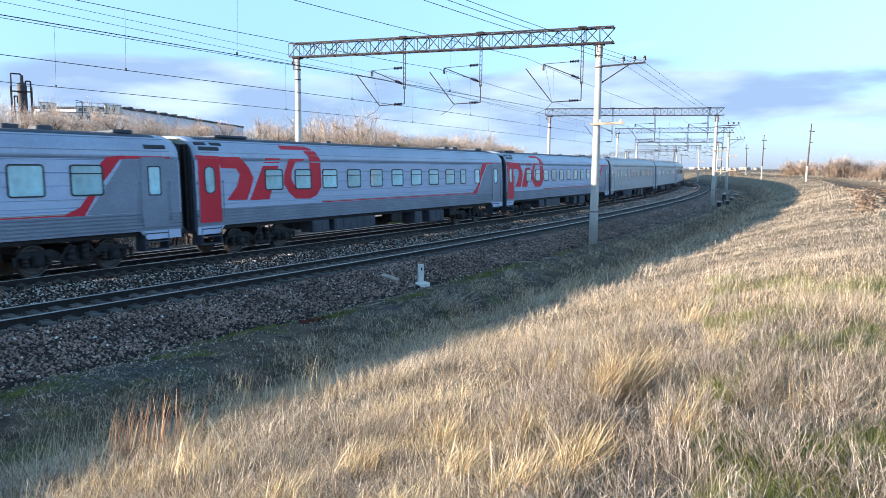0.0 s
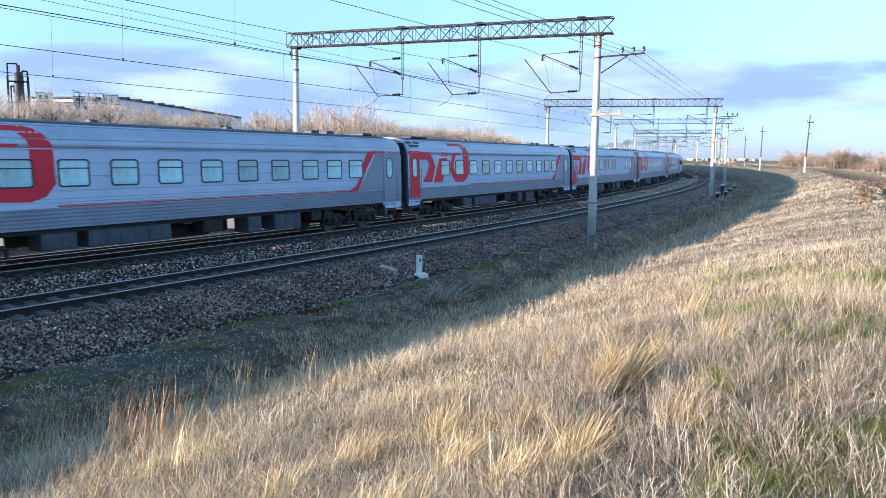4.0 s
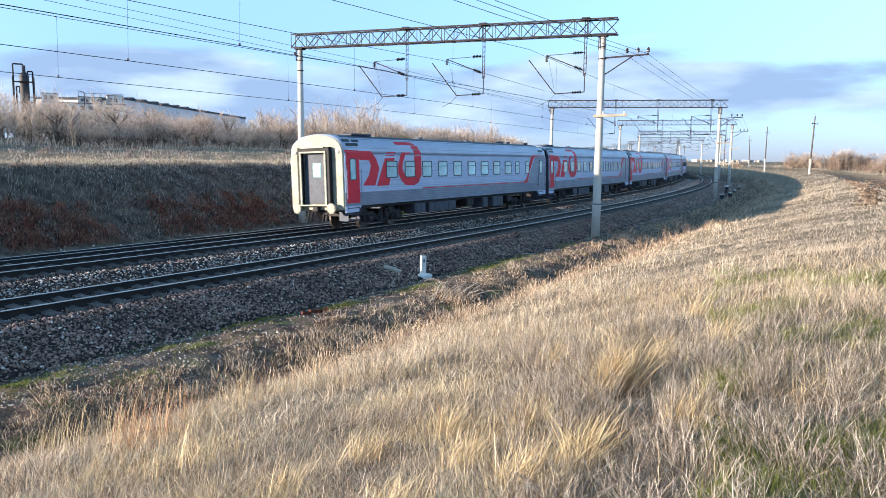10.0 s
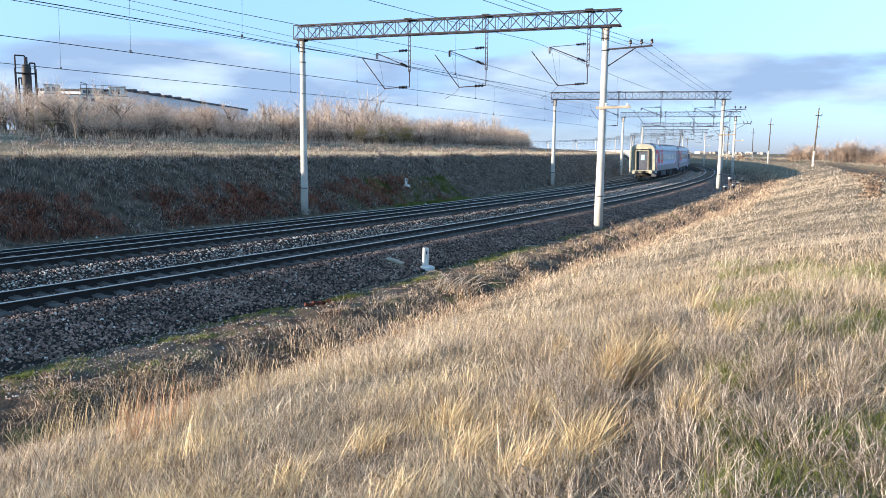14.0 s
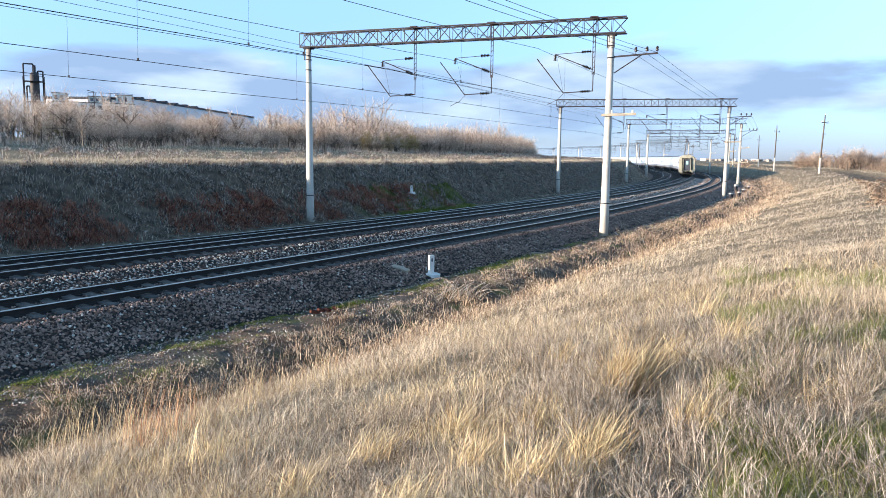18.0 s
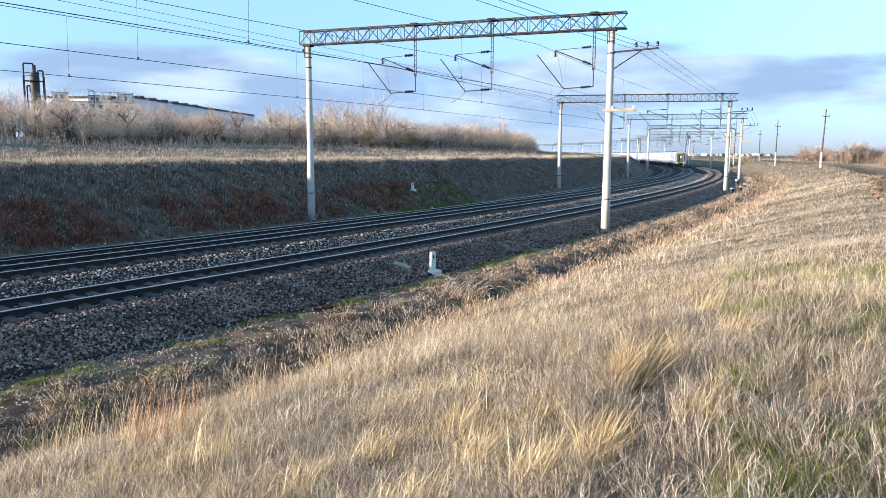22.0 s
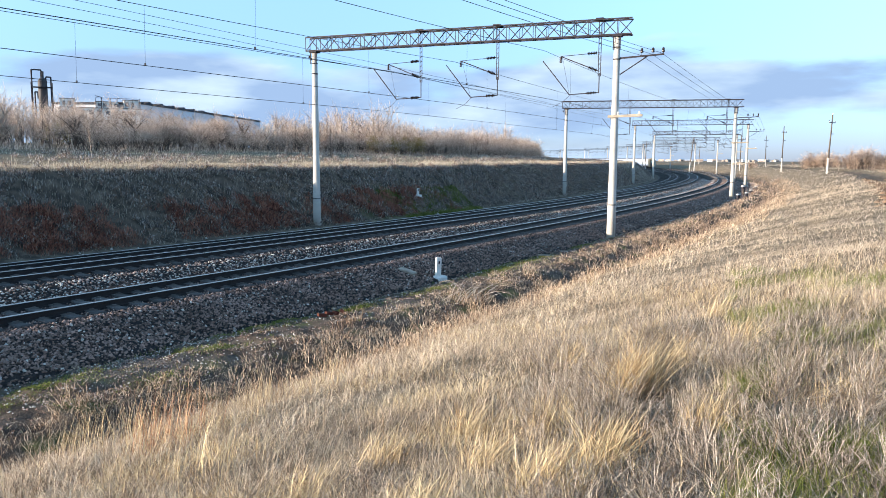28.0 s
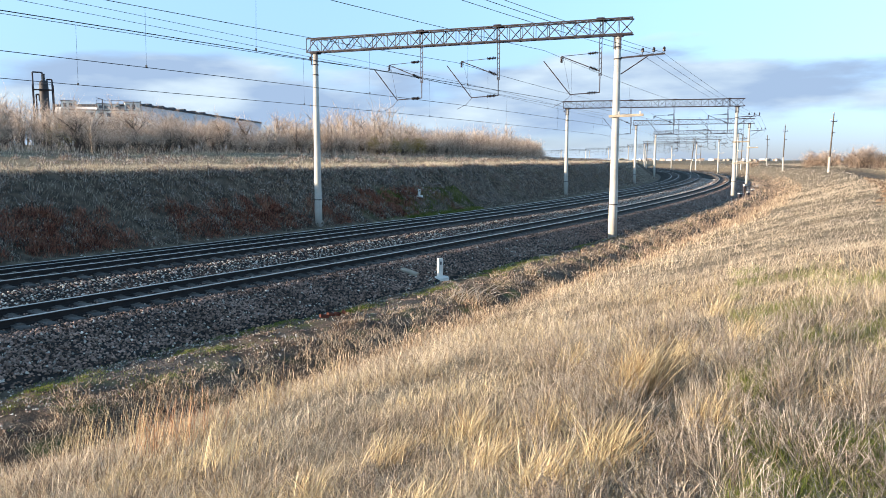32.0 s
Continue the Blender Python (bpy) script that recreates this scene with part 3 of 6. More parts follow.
def make_portal(sL, sR, detail, drop=0.0):
    """Two concrete poles, a lattice beam and three cantilevers."""
    dL, dR = -8.75, 8.78
    xl, yl = spot(sL, dL)
    xr, yr = spot(sR, dR)
    turn = math.degrees(math.atan2(float(yr - yl), float(xr - xl)))
    span = math.hypot(float(xr - xl), float(yr - yl))
    p = thing("catenary_portal", pose(float(xl), float(yl), -0.6, 0, 0, turn), "steel lattice portal on two tapered concrete poles over the tracks", "catenary portal", "catenary portals")
    zb = 10.4 - drop   # underside of the beam over the pole's foot
    for k, x in enumerate((0.0, span)):
        z0 = 0.0 if k == 0 else 0.1
        mb = Mesher()
        mb.lathe((x, 0, z0 - 0.6), (0, 0, 1), [(0, 0.235), (2.2, 0.222), (2.22, 0.216), (zb - z0 + 0.5, 0.155)], 20)
        pole = part("pole", mb, M_CONCRETE, p, "tapered spun-concrete pole", smooth=True)
        for zc, rc in ((1.55, 0.230), (zb - 1.35, 0.19), (zb - 0.75, 0.187)):
            mb = Mesher()
            mb.lathe((x, 0, z0 + zc), (0, 0, 1), [(0, rc), (0.05, rc)], 20)
            part("clamp", mb, M_STEEL, p)
        mb = Mesher()
        mb.box((x, 0, zb - 0.05), (0.5, 0.5, 0.1), ch=0.01)
        for e in (-0.17, 0.17):
            mb.box((x + e, -0.17, zb - 0.4), (0.05, 0.05, 0.7))
        part("pole_cap", mb, M_STEEL, p)
        if k == 0:
            for e, zz in ((-0.35, 10.0 - drop), (0.3, 10.3 - drop)):
                mb = Mesher()
                mb.tube((x, 0, zz), (x + e, 0, zz), 0.02, n=5)
                mb.lathe((x + e, 0, zz), (0, 0, 1), [(0, 0.03), (0.03, 0.07), (0.07, 0.07), (0.1, 0.05), (0.13, 0.07), (0.17, 0.04)], 8)
                part("line_insulator", mb, M_INSUL, p)
    # beam: four chords, lattice on the faces
    x0, x1, hb, wb = -0.45, span + 0.75, 0.78, 0.5
    for y in (-wb / 2, wb / 2):
        for z in (zb, zb + hb):
            mb = Mesher()
            mb.box(((x0 + x1) / 2, y, z), (x1 - x0, 0.07, 0.07))
            part("chord", mb, M_STEEL, p)
    npan = 26
    step = (x1 - x0) / npan
    all_b = Mesher()
    for i in range(npan):
        a, b = x0 + i * step, x0 + (i + 1) * step
        for y in (-wb / 2, wb / 2):
            flip = (i + (y > 0)) % 2
            mb = Mesher() if detail and y < 0 else all_b
            mb.tube((a, y, zb + (hb if flip else 0)), (b, y, zb + (0 if flip else hb)), 0.026, n=4)
            mb.tube((a, y, zb), (a, y, zb + hb), 0.02, n=4)
            if mb is not all_b:
                part("brace", mb, M_STEEL, p)
        for z in (zb, zb + hb):
            all_b.tube((a, -wb / 2 if i % 2 else wb / 2, z), (b, wb / 2 if i % 2 else -wb / 2, z), 0.02, n=4)
    part("lattice", all_b, M_STEEL, p)
    # cantilevers
    def rod(name, pieces, material, parent, label=""):
        mb = Mesher()
        for q in pieces:
            mb.tube(*q)
        return part(name, mb, material, parent, label)
    g = -drop
    for dc, off in ((TRACKS[0], 2.2), (TRACKS[1], 2.5), (TRACKS[2], 2.6)):
        u = (dc + off - dL) / (dR - dL) * span
        mb = Mesher()
        for e in (-0.06, 0.06):
            mb.tube((u + e, 0, zb + hb), (u + e, 0, 8.35 + g), 0.022, n=5)
        for k in range(9):
            mb.tube((u - 0.06, 0, 8.4 + g + k * 0.26), (u + 0.06, 0, 8.53 + g + k * 0.26), 0.014, n=4)
        mb.tube((u, 0, 8.5 + g), (u, 0, 7.5 + g), 0.028, n=6)
        mb.box((u, 0, zb + hb + 0.05), (0.4, 0.7, 0.06))
        hg = part("hanger", mb, M_STEEL, p, "dark steel hanger post")
        L_ = 2.05 if dc else 2.15
        rod("tie_rod", [((u, 0, 9.55 + g), (u - L_, 0, 9.45 + g), 0.016, None, 5)], M_STEEL, p)
        rod("cantilever", [((u, 0, 8.6 + g), (u - L_, 0, 9.45 + g), 0.026, None, 6)], M_STEEL, p, "tubular steel cantilever arm")
        rod("registration_arm", [((u, 0, 7.52 + g), (u - 1.55, 0, 7.45 + g), 0.026, None, 6), ((u - 1.55, 0, 7.45 + g), (u - 3.0, 0, 9.25 + g), 0.03, None, 6)], M_STEEL, p)
        rod("steady_arm", [((u - 1.5, 0, 7.44 + g), (u - 1.9, 0.15, 7.1 + g), 0.012, None, 4), ((u - 1.9, 0.15, 7.1 + g), (u - 2.45, 0.2, 6.85), 0.014, None, 4)], M_STEEL, p)
        rod("stay_wire", [((u - L_ + 0.1, 0, 9.4 + g), (u - 1.55, 0, 7.48 + g), 0.007, None, 3)], M_STEEL, p)
        for q, ax, ln in (((u - 0.14, 0, 9.55 + g), (-1, 0, -0.05), 0.5), ((u - 0.14, 0, 8.66 + g), (-0.37, 0, 0.155), 0.45), ((u - 0.14, 0, 7.52 + g), (-1, 0, -0.04), 0.5), ((u - L_ + 0.02, 0, 9.42 + g), (0, 0, -1), 0.3)):
            mb = Mesher()
            insulator(mb, q, ax, ln)
            part("insulator", mb, M_INSUL, p, "ribbed brown porcelain insulator")
    # bracket with three line insulators on the near pole
    mb = Mesher()
    mb.box((span + 1.2, 0, 9.28 + g), (2.3, 0.07, 0.08), pose(0, 0, 0, 0, -3, 0).to_3x3())
    mb.tube((span + 0.18, 0, 8.4 + g), (span + 1.55, 0, 9.28 + g), 0.03, n=6)
    part("bracket", mb, M_STEEL, p)
    for e in (1.25, 1.8, 2.3):
        mb = Mesher()
        mb.tube((span + e, 0, 9.3 + g), (span + e, 0, 9.48 + g), 0.014, n=5)
        mb.lathe((span + e, 0, 9.45 + g), (0, 0, 1), [(0, 0.05), (0.03, 0.085), (0.08, 0.08), (0.11, 0.055), (0.14, 0.075), (0.2, 0.06), (0.24, 0.02)], 8)
        part("line_insulator", mb, M_INSUL, p)
    for zz, ln in ((6.28, 1.75), (4.0, 1.5))[:1 if drop == 0 else 2]:
        mb = Mesher()
        mb.box((span + 0.55, -0.24, zz + g * 0.5), (ln, 0.1, 0.13), pose(0, 0, 0, 0, -1.5, 0).to_3x3(), 0.01)
        ca = part("crossarm", mb, M_WOOD, p, "weathered pale timber crossarm")
        for e in (0.2, 1.25):
            mb = Mesher()
            mb.lathe((span + e, -0.24, zz + g * 0.5 + 0.06), (0, 0, 1), [(0, 0.03), (0.05, 0.06), (0.12, 0.06), (0.16, 0.02)], 8)
            part("pin_insulator", mb, M_WHITE, ca)
    return p, span


PORTALS = [(11.7, 15.0), (57.0, 61.5), (101.5, 102.0), (150.5, 149.0), (198, 197), (246, 245), (294, 293), (342, 341), (390, 389), (438, 437), (486, 485), (534, 533)]
for _n, (a, b) in enumerate(PORTALS):
    make_portal(a, b, _n == 0, 0.0 if _n == 0 else 0.6)

# ------------------------------------------------------------------ wires


def wire(points, r):
    mb = Mesher()
    n, vs, fs = 4, [], []
    pts = [Vector(p) for p in points]
    for i, p in enumerate(pts):
        d = (pts[min(i + 1, len(pts) - 1)] - pts[max(i - 1, 0)]).normalized()
        u = d.cross(Vector((0, 0, 1))).normalized()
        w = d.cross(u)
        vs += [p + (u * math.cos(math.pi / 2 * k) + w * math.sin(math.pi / 2 * k)) * r for k in range(n)]
    for j in range(len(pts) - 1):
        fs += [(j * n + k, j * n + (k + 1) % n, (j + 1) * n + (k + 1) % n, (j + 1) * n + k) for k in range(n)]
    return mb.add(vs, fs)


def make_wires():
    stops = [-128, -81, -34] + [(a + b) / 2 for a, b in PORTALS]
    for dc, zl, zs, dip in ((TRACKS[0], 6.16, 8.5, 0.25), (TRACKS[1], 6.5, 8.8, 0.4), (TRACKS[2], 6.62, 9.05, 0.5)):
        cat = thing("overhead_line", Matrix.Identity(4), "copper contact wire hung on droppers from a sagging carrier wire", "overhead wire", "overhead lines")
        top, low, n_drop = [], [], 0
        for i, (s0, s1) in enumerate(zip(stops[:-1], stops[1:])):
            for k in range(12):
                f = k / 12
                s = s0 + (s1 - s0) * f
                sag = 4 * f * (1 - f)
                zig = 0.3 * (1 - 2 * f) * (1 if i % 2 else -1)
                x, y = (float(q) for q in spot(s, dc + 0.1))
                xc, yc = (float(q) for q in spot(s, dc + zig * 0.5))
                zt, zc = zs - dip * sag - (0.25 if i > 3 else 0), zl - 0.03 * sag - (0.15 if i > 3 else 0)
                top.append((x, y, zt)); low.append((xc, yc, zc))
                if k % 3 == 1 and -40 < s < 260:
                    mb = Mesher()
                    mb.tube((x, y, zt), (xc, yc, zc), 0.005, n=3, caps=False)
                    mb.box((xc, yc, zc + 0.03), (0.05, 0.05, 0.09))
                    part("dropper", mb, M_WIRE, cat)
        part("carrier_wire", wire(top, 0.011), M_WIRE, cat)
        part("contact_wire", wire(low, 0.011), M_WIRE, cat)
    for side, offs in ((-8.75, ((-0.1, 9.5, 0), (0.1, 9.82, 0))), (8.78, ((1.25, 8.7, 0.56), (1.8, 8.72, 0.56), (2.3, 8.74, 0.6)))):
        st = [-128, -81, -34] + [(a if side < 0 else b) for a, b in PORTALS]
        for off, z, dip in offs:
            pts = []
            for i, (s0, s1) in enumerate(zip(st[:-1], st[1:])):
                for k in range(10):
                    f = k / 10
                    sv = s0 + (s1 - s0) * f
                    x, y = spot(sv, side + off)
                    rise = 0.0 if side > 0 else max(0.0, 11.0 - sv) * 0.016
                    pts.append((float(x), float(y), z + rise - dip * 4 * f * (1 - f) - (0.6 * min(1, (sv - 15) / 45) if sv > 15 else 0)))
            tagged(new("power_line", wire(pts, 0.010).mesh("power_line", M_WIRE)), "thin sagging line wire carried by the portal poles", "wire", "line wires")


make_wires()

# ------------------------------------------------------------------ wooden line poles on the bank


def line_pole(x, y, z, h, lean):
    p = thing("utility_pole", pose(x, y, z, 0, lean, 20), "weathered timber line pole on a pale concrete stub", "utility pole", "utility poles")
    mb = Mesher(); mb.lathe((0, 0, h * 0.22), (0, 0, 1), [(0, 0.13), (h * 0.78, 0.085)], 10)
    part("shaft", mb, M_WOODDARK, p, smooth=True)
    mb = Mesher(); mb.lathe((0, 0, -0.5), (0, 0, 1), [(0, 0.16), (0.5 + h * 0.27, 0.15)], 10)
    part("stub", mb, M_CONCRETE, p, "pale concrete stub")
    mb = Mesher(); mb.box((0, -0.1, h * 0.87), (1.35, 0.08, 0.1))
    mb.box((0.2, -0.1, h * 0.68), (0.6, 0.06, 0.08))
    part("crossarm", mb, M_WOODDARK, p)
    for x_ in (-0.62, 0.62, 0.0):
        zz = h if x_ == 0 else h * 0.87 + 0.05
        mb = Mesher(); mb.lathe((x_, -0.1 if x_ else 0, zz), (0, 0, 1), [(0, 0.02), (0.08, 0.02), (0.09, 0.06), (0.2, 0.06), (0.24, 0.02)], 8)
        part("line_insulator", mb, M_INSUL, p)


for x_, y_, z_, h_, l_ in ((58.4, 113.7, 1.5, 9.0, 2.5), (70.0, 155.0, 1.6, 9.0, 0.5), (92, 214, 1.5, 9.0, -2), (79.0, 200.0, 1.2, 9.0, 0.6), (67, 205, 0.6, 9, 6), (64, 240, 0.6, 9, 1), (112.0, 330, 1.5, 9.0, 1.5)):
    line_pole(x_, y_, z_, h_, l_)

# ------------------------------------------------------------------ train
PITCH = 24.54        # coupler to coupler
TAIL_LEN = 0.963     # the last coach is a little shorter
HALF = PITCH / 2


def roof_x(z):
    return float(np.interp(z, [1.0, 3.45, 3.7, 3.9, 4.1, 4.27, 4.33, 4.37], [1.53, 1.53, 1.50, 1.42, 1.2, 0.8, 0.45, 0.0]))


def paint_strip(pairs, lift=0.006):
    """Painted band on the right flank, given by pairs of edge points (y from the rear joint, z)."""
    mb = Mesher()
    fine = []
    for (a, b), (c, d) in zip(pairs[:-1], pairs[1:]):
        for k in range(3):
            f = k / 3
            fine.append(tuple((a[i] + (c[i] - a[i]) * f, b[i] + (d[i] - b[i]) * f)[j] for j in (0, 1) for i in (0, 1)))
    fine.append((*pairs[-1][0], *pairs[-1][1]))
    vs = []
    for y0, z0, y1, z1 in fine:
        for k in range(5):
            f = k / 4
            y, z = y0 + (y1 - y0) * f, z0 + (z1 - z0) * f
            vs.append((roof_x(z) + lift, y - HALF, z))
    fs = []
    for j in range(len(fine) - 1):
        for k in range(4):
            q = (j * 5 + k, j * 5 + k + 1, (j + 1) * 5 + k + 1, (j + 1) * 5 + k)
            a, b, c = (Vector(vs[i]) for i in q[:3])
            fs.append(q if (b - a).cross(c - a).x > 0 else q[::-1])
    return mb.add(vs, fs)


def round_rect(y0, y1, z0, z1, r, n=4):
    pts = []
    for cy, cz, a0 in ((y1 - r, z1 - r, 0), (y0 + r, z1 - r, 90), (y0 + r, z0 + r, 180), (y1 - r, z0 + r, 270)):
        for k in range(n + 1):
            a = radians(a0 + 90 * k / n)
            pts.append((cy + r * math.cos(a), cz + r * math.sin(a)))
    return pts


def ring(mb, outer, inner, x0, x1):
    n = len(outer)
    vs = [(x0, *p) for p in outer] + [(x1, *p) for p in outer] + [(x1, *p) for p in inner] + [(x0, *p) for p in inner]
    fs = []
    for a, b in ((0, 1), (1, 2), (2, 3)):
        fs += [(a * n + i, a * n + (i + 1) % n, b * n + (i + 1) % n, b * n + i) for i in range(n)]
    good = []
    for q in fs:
        good.append(q)
    return mb.add(vs, good)


CAR_MESH = {}


def cached(key, build, material, smooth=False):
    if key not in CAR_MESH:
        CAR_MESH[key] = build().mesh(key[0], material, smooth)
    return CAR_MESH[key]


def coach_window(car, yc, w, side, z0=2.33, z1=3.15, transom=True):
    def frame_():
        mb = Mesher()
        ring(mb, round_rect(-w / 2, w / 2, z0, z1, 0.1), round_rect(-w / 2 + 0.045, w / 2 - 0.045, z0 + 0.045, z1 - 0.045, 0.07), 1.528, 1.552)
        if transom:
            mb.box((1.545, 0, z1 - 0.27), (0.012, w - 0.08, 0.035))
        return mb

    def pane_():
        mb = Mesher()
        mb.prism(round_rect(-w / 2 + 0.04, w / 2 - 0.04, z0 + 0.04, z1 - 0.04, 0.07), 1.50, 1.540)
        return mb
    wn = part("window", cached(("window", w, z0, z1, transom), frame_, M_FRAME), None, car)
    wn.matrix_basis = pose(0, yc, 0) if side > 0 else pose(0, yc, 0, 0, 0, 180)
    part("pane", cached(("pane", w, z0, z1), pane_, M_SKY_GLASS), None, wn, "glass with the pale sky's reflection put into its colour")


def make_bogie(car, y):
    mb = Mesher()
    for sx in (-1, 1):
        x = sx * 1.02
        mb.prism([(-1.75, 0.62), (-1.75, 0.74), (-0.75, 0.80), (-0.45, 0.62), (0.45, 0.62), (0.75, 0.80), (1.75, 0.74), (1.75, 0.62), (0.8, 0.56), (0.5, 0.42), (-0.5, 0.42), (-0.8, 0.56)], x - 0.06, x + 0.06)
        mb.box((x + sx * 0.02, 0, 0.35), (0.2, 0.9, 0.14), ch=0.02)
        for yy in (-1.2, 1.2):
            mb.box((x + sx * 0.06, yy, 0.475), (0.26, 0.36, 0.34), ch=0.05)
            mb.lathe((x + sx * 0.18, yy, 0.475), (sx, 0, 0), [(0, 0.15), (0.06, 0.14), (0.08, 0.06)], 12)
            for e in (-0.33, 0.33):
                mb.lathe((x + sx * 0.06, yy + e, 0.34), (0, 0, 1), [(0, 0.1), (0.05, 0.12), (0.1, 0.09), (0.15, 0.12), (0.2, 0.09), (0.25, 0.12), (0.3, 0.1)], 10)
        for e in (-0.22, 0.22):
            mb.lathe((x + sx * 0.1, e, 0.42), (0, 0, 1), [(0, 0.13), (0.08, 0.15), (0.16, 0.11), (0.24, 0.15), (0.32, 0.11), (0.4, 0.14), (0.46, 0.12)], 10)
        mb.tube((x + sx * 0.2, -0.6, 0.5), (x + sx * 0.2, -0.25, 0.95), 0.04, n=8)
        mb.tube((x + sx * 0.2, 0.6, 0.5), (x + sx * 0.2, 0.25, 0.95), 0.04, n=8)
        mb.box((x + sx * 0.02, 1.83, 0.5), (0.08, 0.1, 0.3), ch=0.01)
        mb.box((x + sx * 0.02, -1.83, 0.5), (0.08, 0.1, 0.3), ch=0.01)
    mb.box((0, 0, 0.72), (2.0, 0.5, 0.3), ch=0.04)
    mb.box((0, 1.7, 0.66), (2.1, 0.12, 0.14)); mb.box((0, -1.7, 0.66), (2.1, 0.12, 0.14))
    bg = part("bogie", cached(("bogie", 0), lambda: mb, M_BOGIE), None, car, "grimy black two-axle bogie")
    bg.matrix_basis = pose(0, y, 0)

    def wheel_():
        m2 = Mesher()
        m2.lathe((-0.07, 0, 0), (1, 0, 0), [(0, 0.2), (0, 0.505), (0.03, 0.505), (0.035, 0.478), (0.13, 0.474), (0.13, 0.41), (0.10, 0.38), (0.09, 0.2), (0.15, 0.18), (0.15, 0.05)], 28)
        return m2
    wm = cached(("wheel", 0), wheel_, M_WHEEL)
    for yy in (-1.2, 1.2):
        for sx in (-1, 1):
            w = part("wheel", wm, None, bg, "worn steel wheel")
            w.matrix_basis = pose(sx * 0.795, yy, 0.474, 0, 0, 0 if sx > 0 else 180)
        ax = Mesher(); ax.tube((-0.8, 0, 0), (0.8, 0, 0), 0.08, n=10)
        o = part("axle", cached(("axle", 0), lambda: ax, M_BOGIE), None, bg)
        o.matrix_basis = pose(0, yy, 0.474)


def body_profile(z0, z1, grooves, depth):
    right = [(1.53, z0)]
    for g in grooves:
        if z0 + 0.03 < g < z1 - 0.03:
            right += [(1.53, g - 0.022), (1.53 - depth, g - 0.012), (1.53 - depth, g + 0.012), (1.53, g + 0.022)]
    right.append((1.53, z1))
    return right + [(-x, z) for x, z in right[::-1]]


def make_coach(name, label, plain=False, even=False, tail=False, diner=False):
    car = thing(name, Matrix.Identity(4), label, "railway carriage", "carriages of the train")
    ye = 11.97
    sec = [lambda a, b, y=y: (a, y, b) for y in (ye, -ye)]
    paint = M_SILVER if plain else M_GREY
    mb = Mesher()
    ribs = [1.9, 2.0, 2.1, 2.2, 2.3] if plain else [1.88, 1.98, 2.22, 2.63, 3.02]
    mb.sweep(body_profile(1.74, 3.45, ribs + [3.4], 0.03), sec)
    part("body", mb, paint, car, "silver corrugated flank" if plain else "light grey panelled flank")
    mb = Mesher()
    mb.sweep(body_profile(1.14, 1.737, [1.22, 1.33, 1.44, 1.55, 1.66], 0.04), sec)
    part("lower_body", mb, M_SILVER if plain else M_DGREY, car, "ribbed lower flank")
    # roof, slightly drawn in at the ends
    mb = Mesher()
    half = [(roof_x(z), z) for z in (3.453, 3.6, 3.7, 3.8, 3.9, 4.0, 4.1, 4.19, 4.27, 4.33)] + [(0.0, 4.37)]
    prof = half + [(-x, z) for x, z in half[-2::-1]]
    secs = []
    for y, k in ((ye + 0.02, 0.975), (ye - 0.25, 0.995), (ye - 0.5, 1.0), (-ye + 0.5, 1.0), (-ye + 0.25, 0.995), (-ye - 0.02, 0.975)):
        secs.append(lambda a, b, y=y, k=k: (a * k, y, 3.45 + (b - 3.45) * k))
    mb.sweep(prof, secs)
    part("roof", mb, M_SILVER if plain else M_ROOF, car, "curved grey roof", smooth=True)
    mb = Mesher()
    for sx in (-1, 1):
        for z, w in ((4.12, 0.03), (3.72, 0.015)):
            mb.box((sx * (roof_x(z) + 0.004), 0, z), (0.02, 2 * ye - 0.6, w))
    part("roof_seam", mb, M_DGREY, car)
    mb = Mesher()
    cap = [(roof_x(z) * 1.0 + (0.008 if z < 4.36 else 0), z + 0.008) for z in (4.2, 4.27, 4.33)] + [(0.0, 4.382)]
    cap = cap + [(-x, z) for x, z in cap[-2::-1]]
    cap = cap + [(x, z - 0.03) for x, z in cap[::-1]]
    mb.sweep(cap, [lambda a_, b_, y=y: (a_, y, b_) for y in (ye - 0.5, -ye + 0.5)])
    part("roof_cap", mb, M_DGREY if plain else M_BOX, car, "dark roof walkway strip")
    # roof furniture
    for y, w, l, h in ((10.6, 1.0, 0.7, 0.05), (8.2, 0.5, 0.5, 0.08), (7.2, 0.5, 0.5, 0.08), (-9.5, 1.3, 1.6, 0.02), (-3.2, 0.3, 0.3, 0.05), (2.4, 0.3, 0.3, 0.05)):
        mb = Mesher()
        mb.box((0.1, y, 4.36 + h / 2), (w, l, h + 0.08), ch=0.03)
        part("roof_vent", mb, M_BOX, car, "dark roof ventilator")
    # windows
    big = [4.09, 5.77, 7.47, 9.15, 10.86, 12.6, 14.3, 16.0, 17.73]
    if plain:
        for k in range(12):
            coach_window(car, 3.4 + k * 1.55 - HALF, 0.9, 1, 2.40, 3.15)
    elif diner:
        for y in (5.57, 7.26, 8.94, 10.7, 12.36, 14.06, 19.2, 20.98):
            coach_window(car, y - HALF, 1.04, 1, 2.33, 3.27, transom=y > 20)
        cu = bpy.data.curves.new("lettering", "FONT")
        cu.body, cu.size, cu.extrude, cu.space_character = "РЕСТОРАН", 0.25, 0.004, 2.1
        tmp = new("lettering", cu)
        lm = bpy.data.meshes.new_from_object(tmp)
        bpy.data.objects.remove(tmp)
        lm.materials.clear(); lm.materials.append(M_FRAME)
        lt = part("lettering", lm, None, car, "dark grey lettering")
        lt.matrix_basis = pose(1.536, 11.9 - HALF, 3.46, 90, 0, 90)
    else:
        for y in big:
            coach_window(car, y - HALF, 0.98, 1)
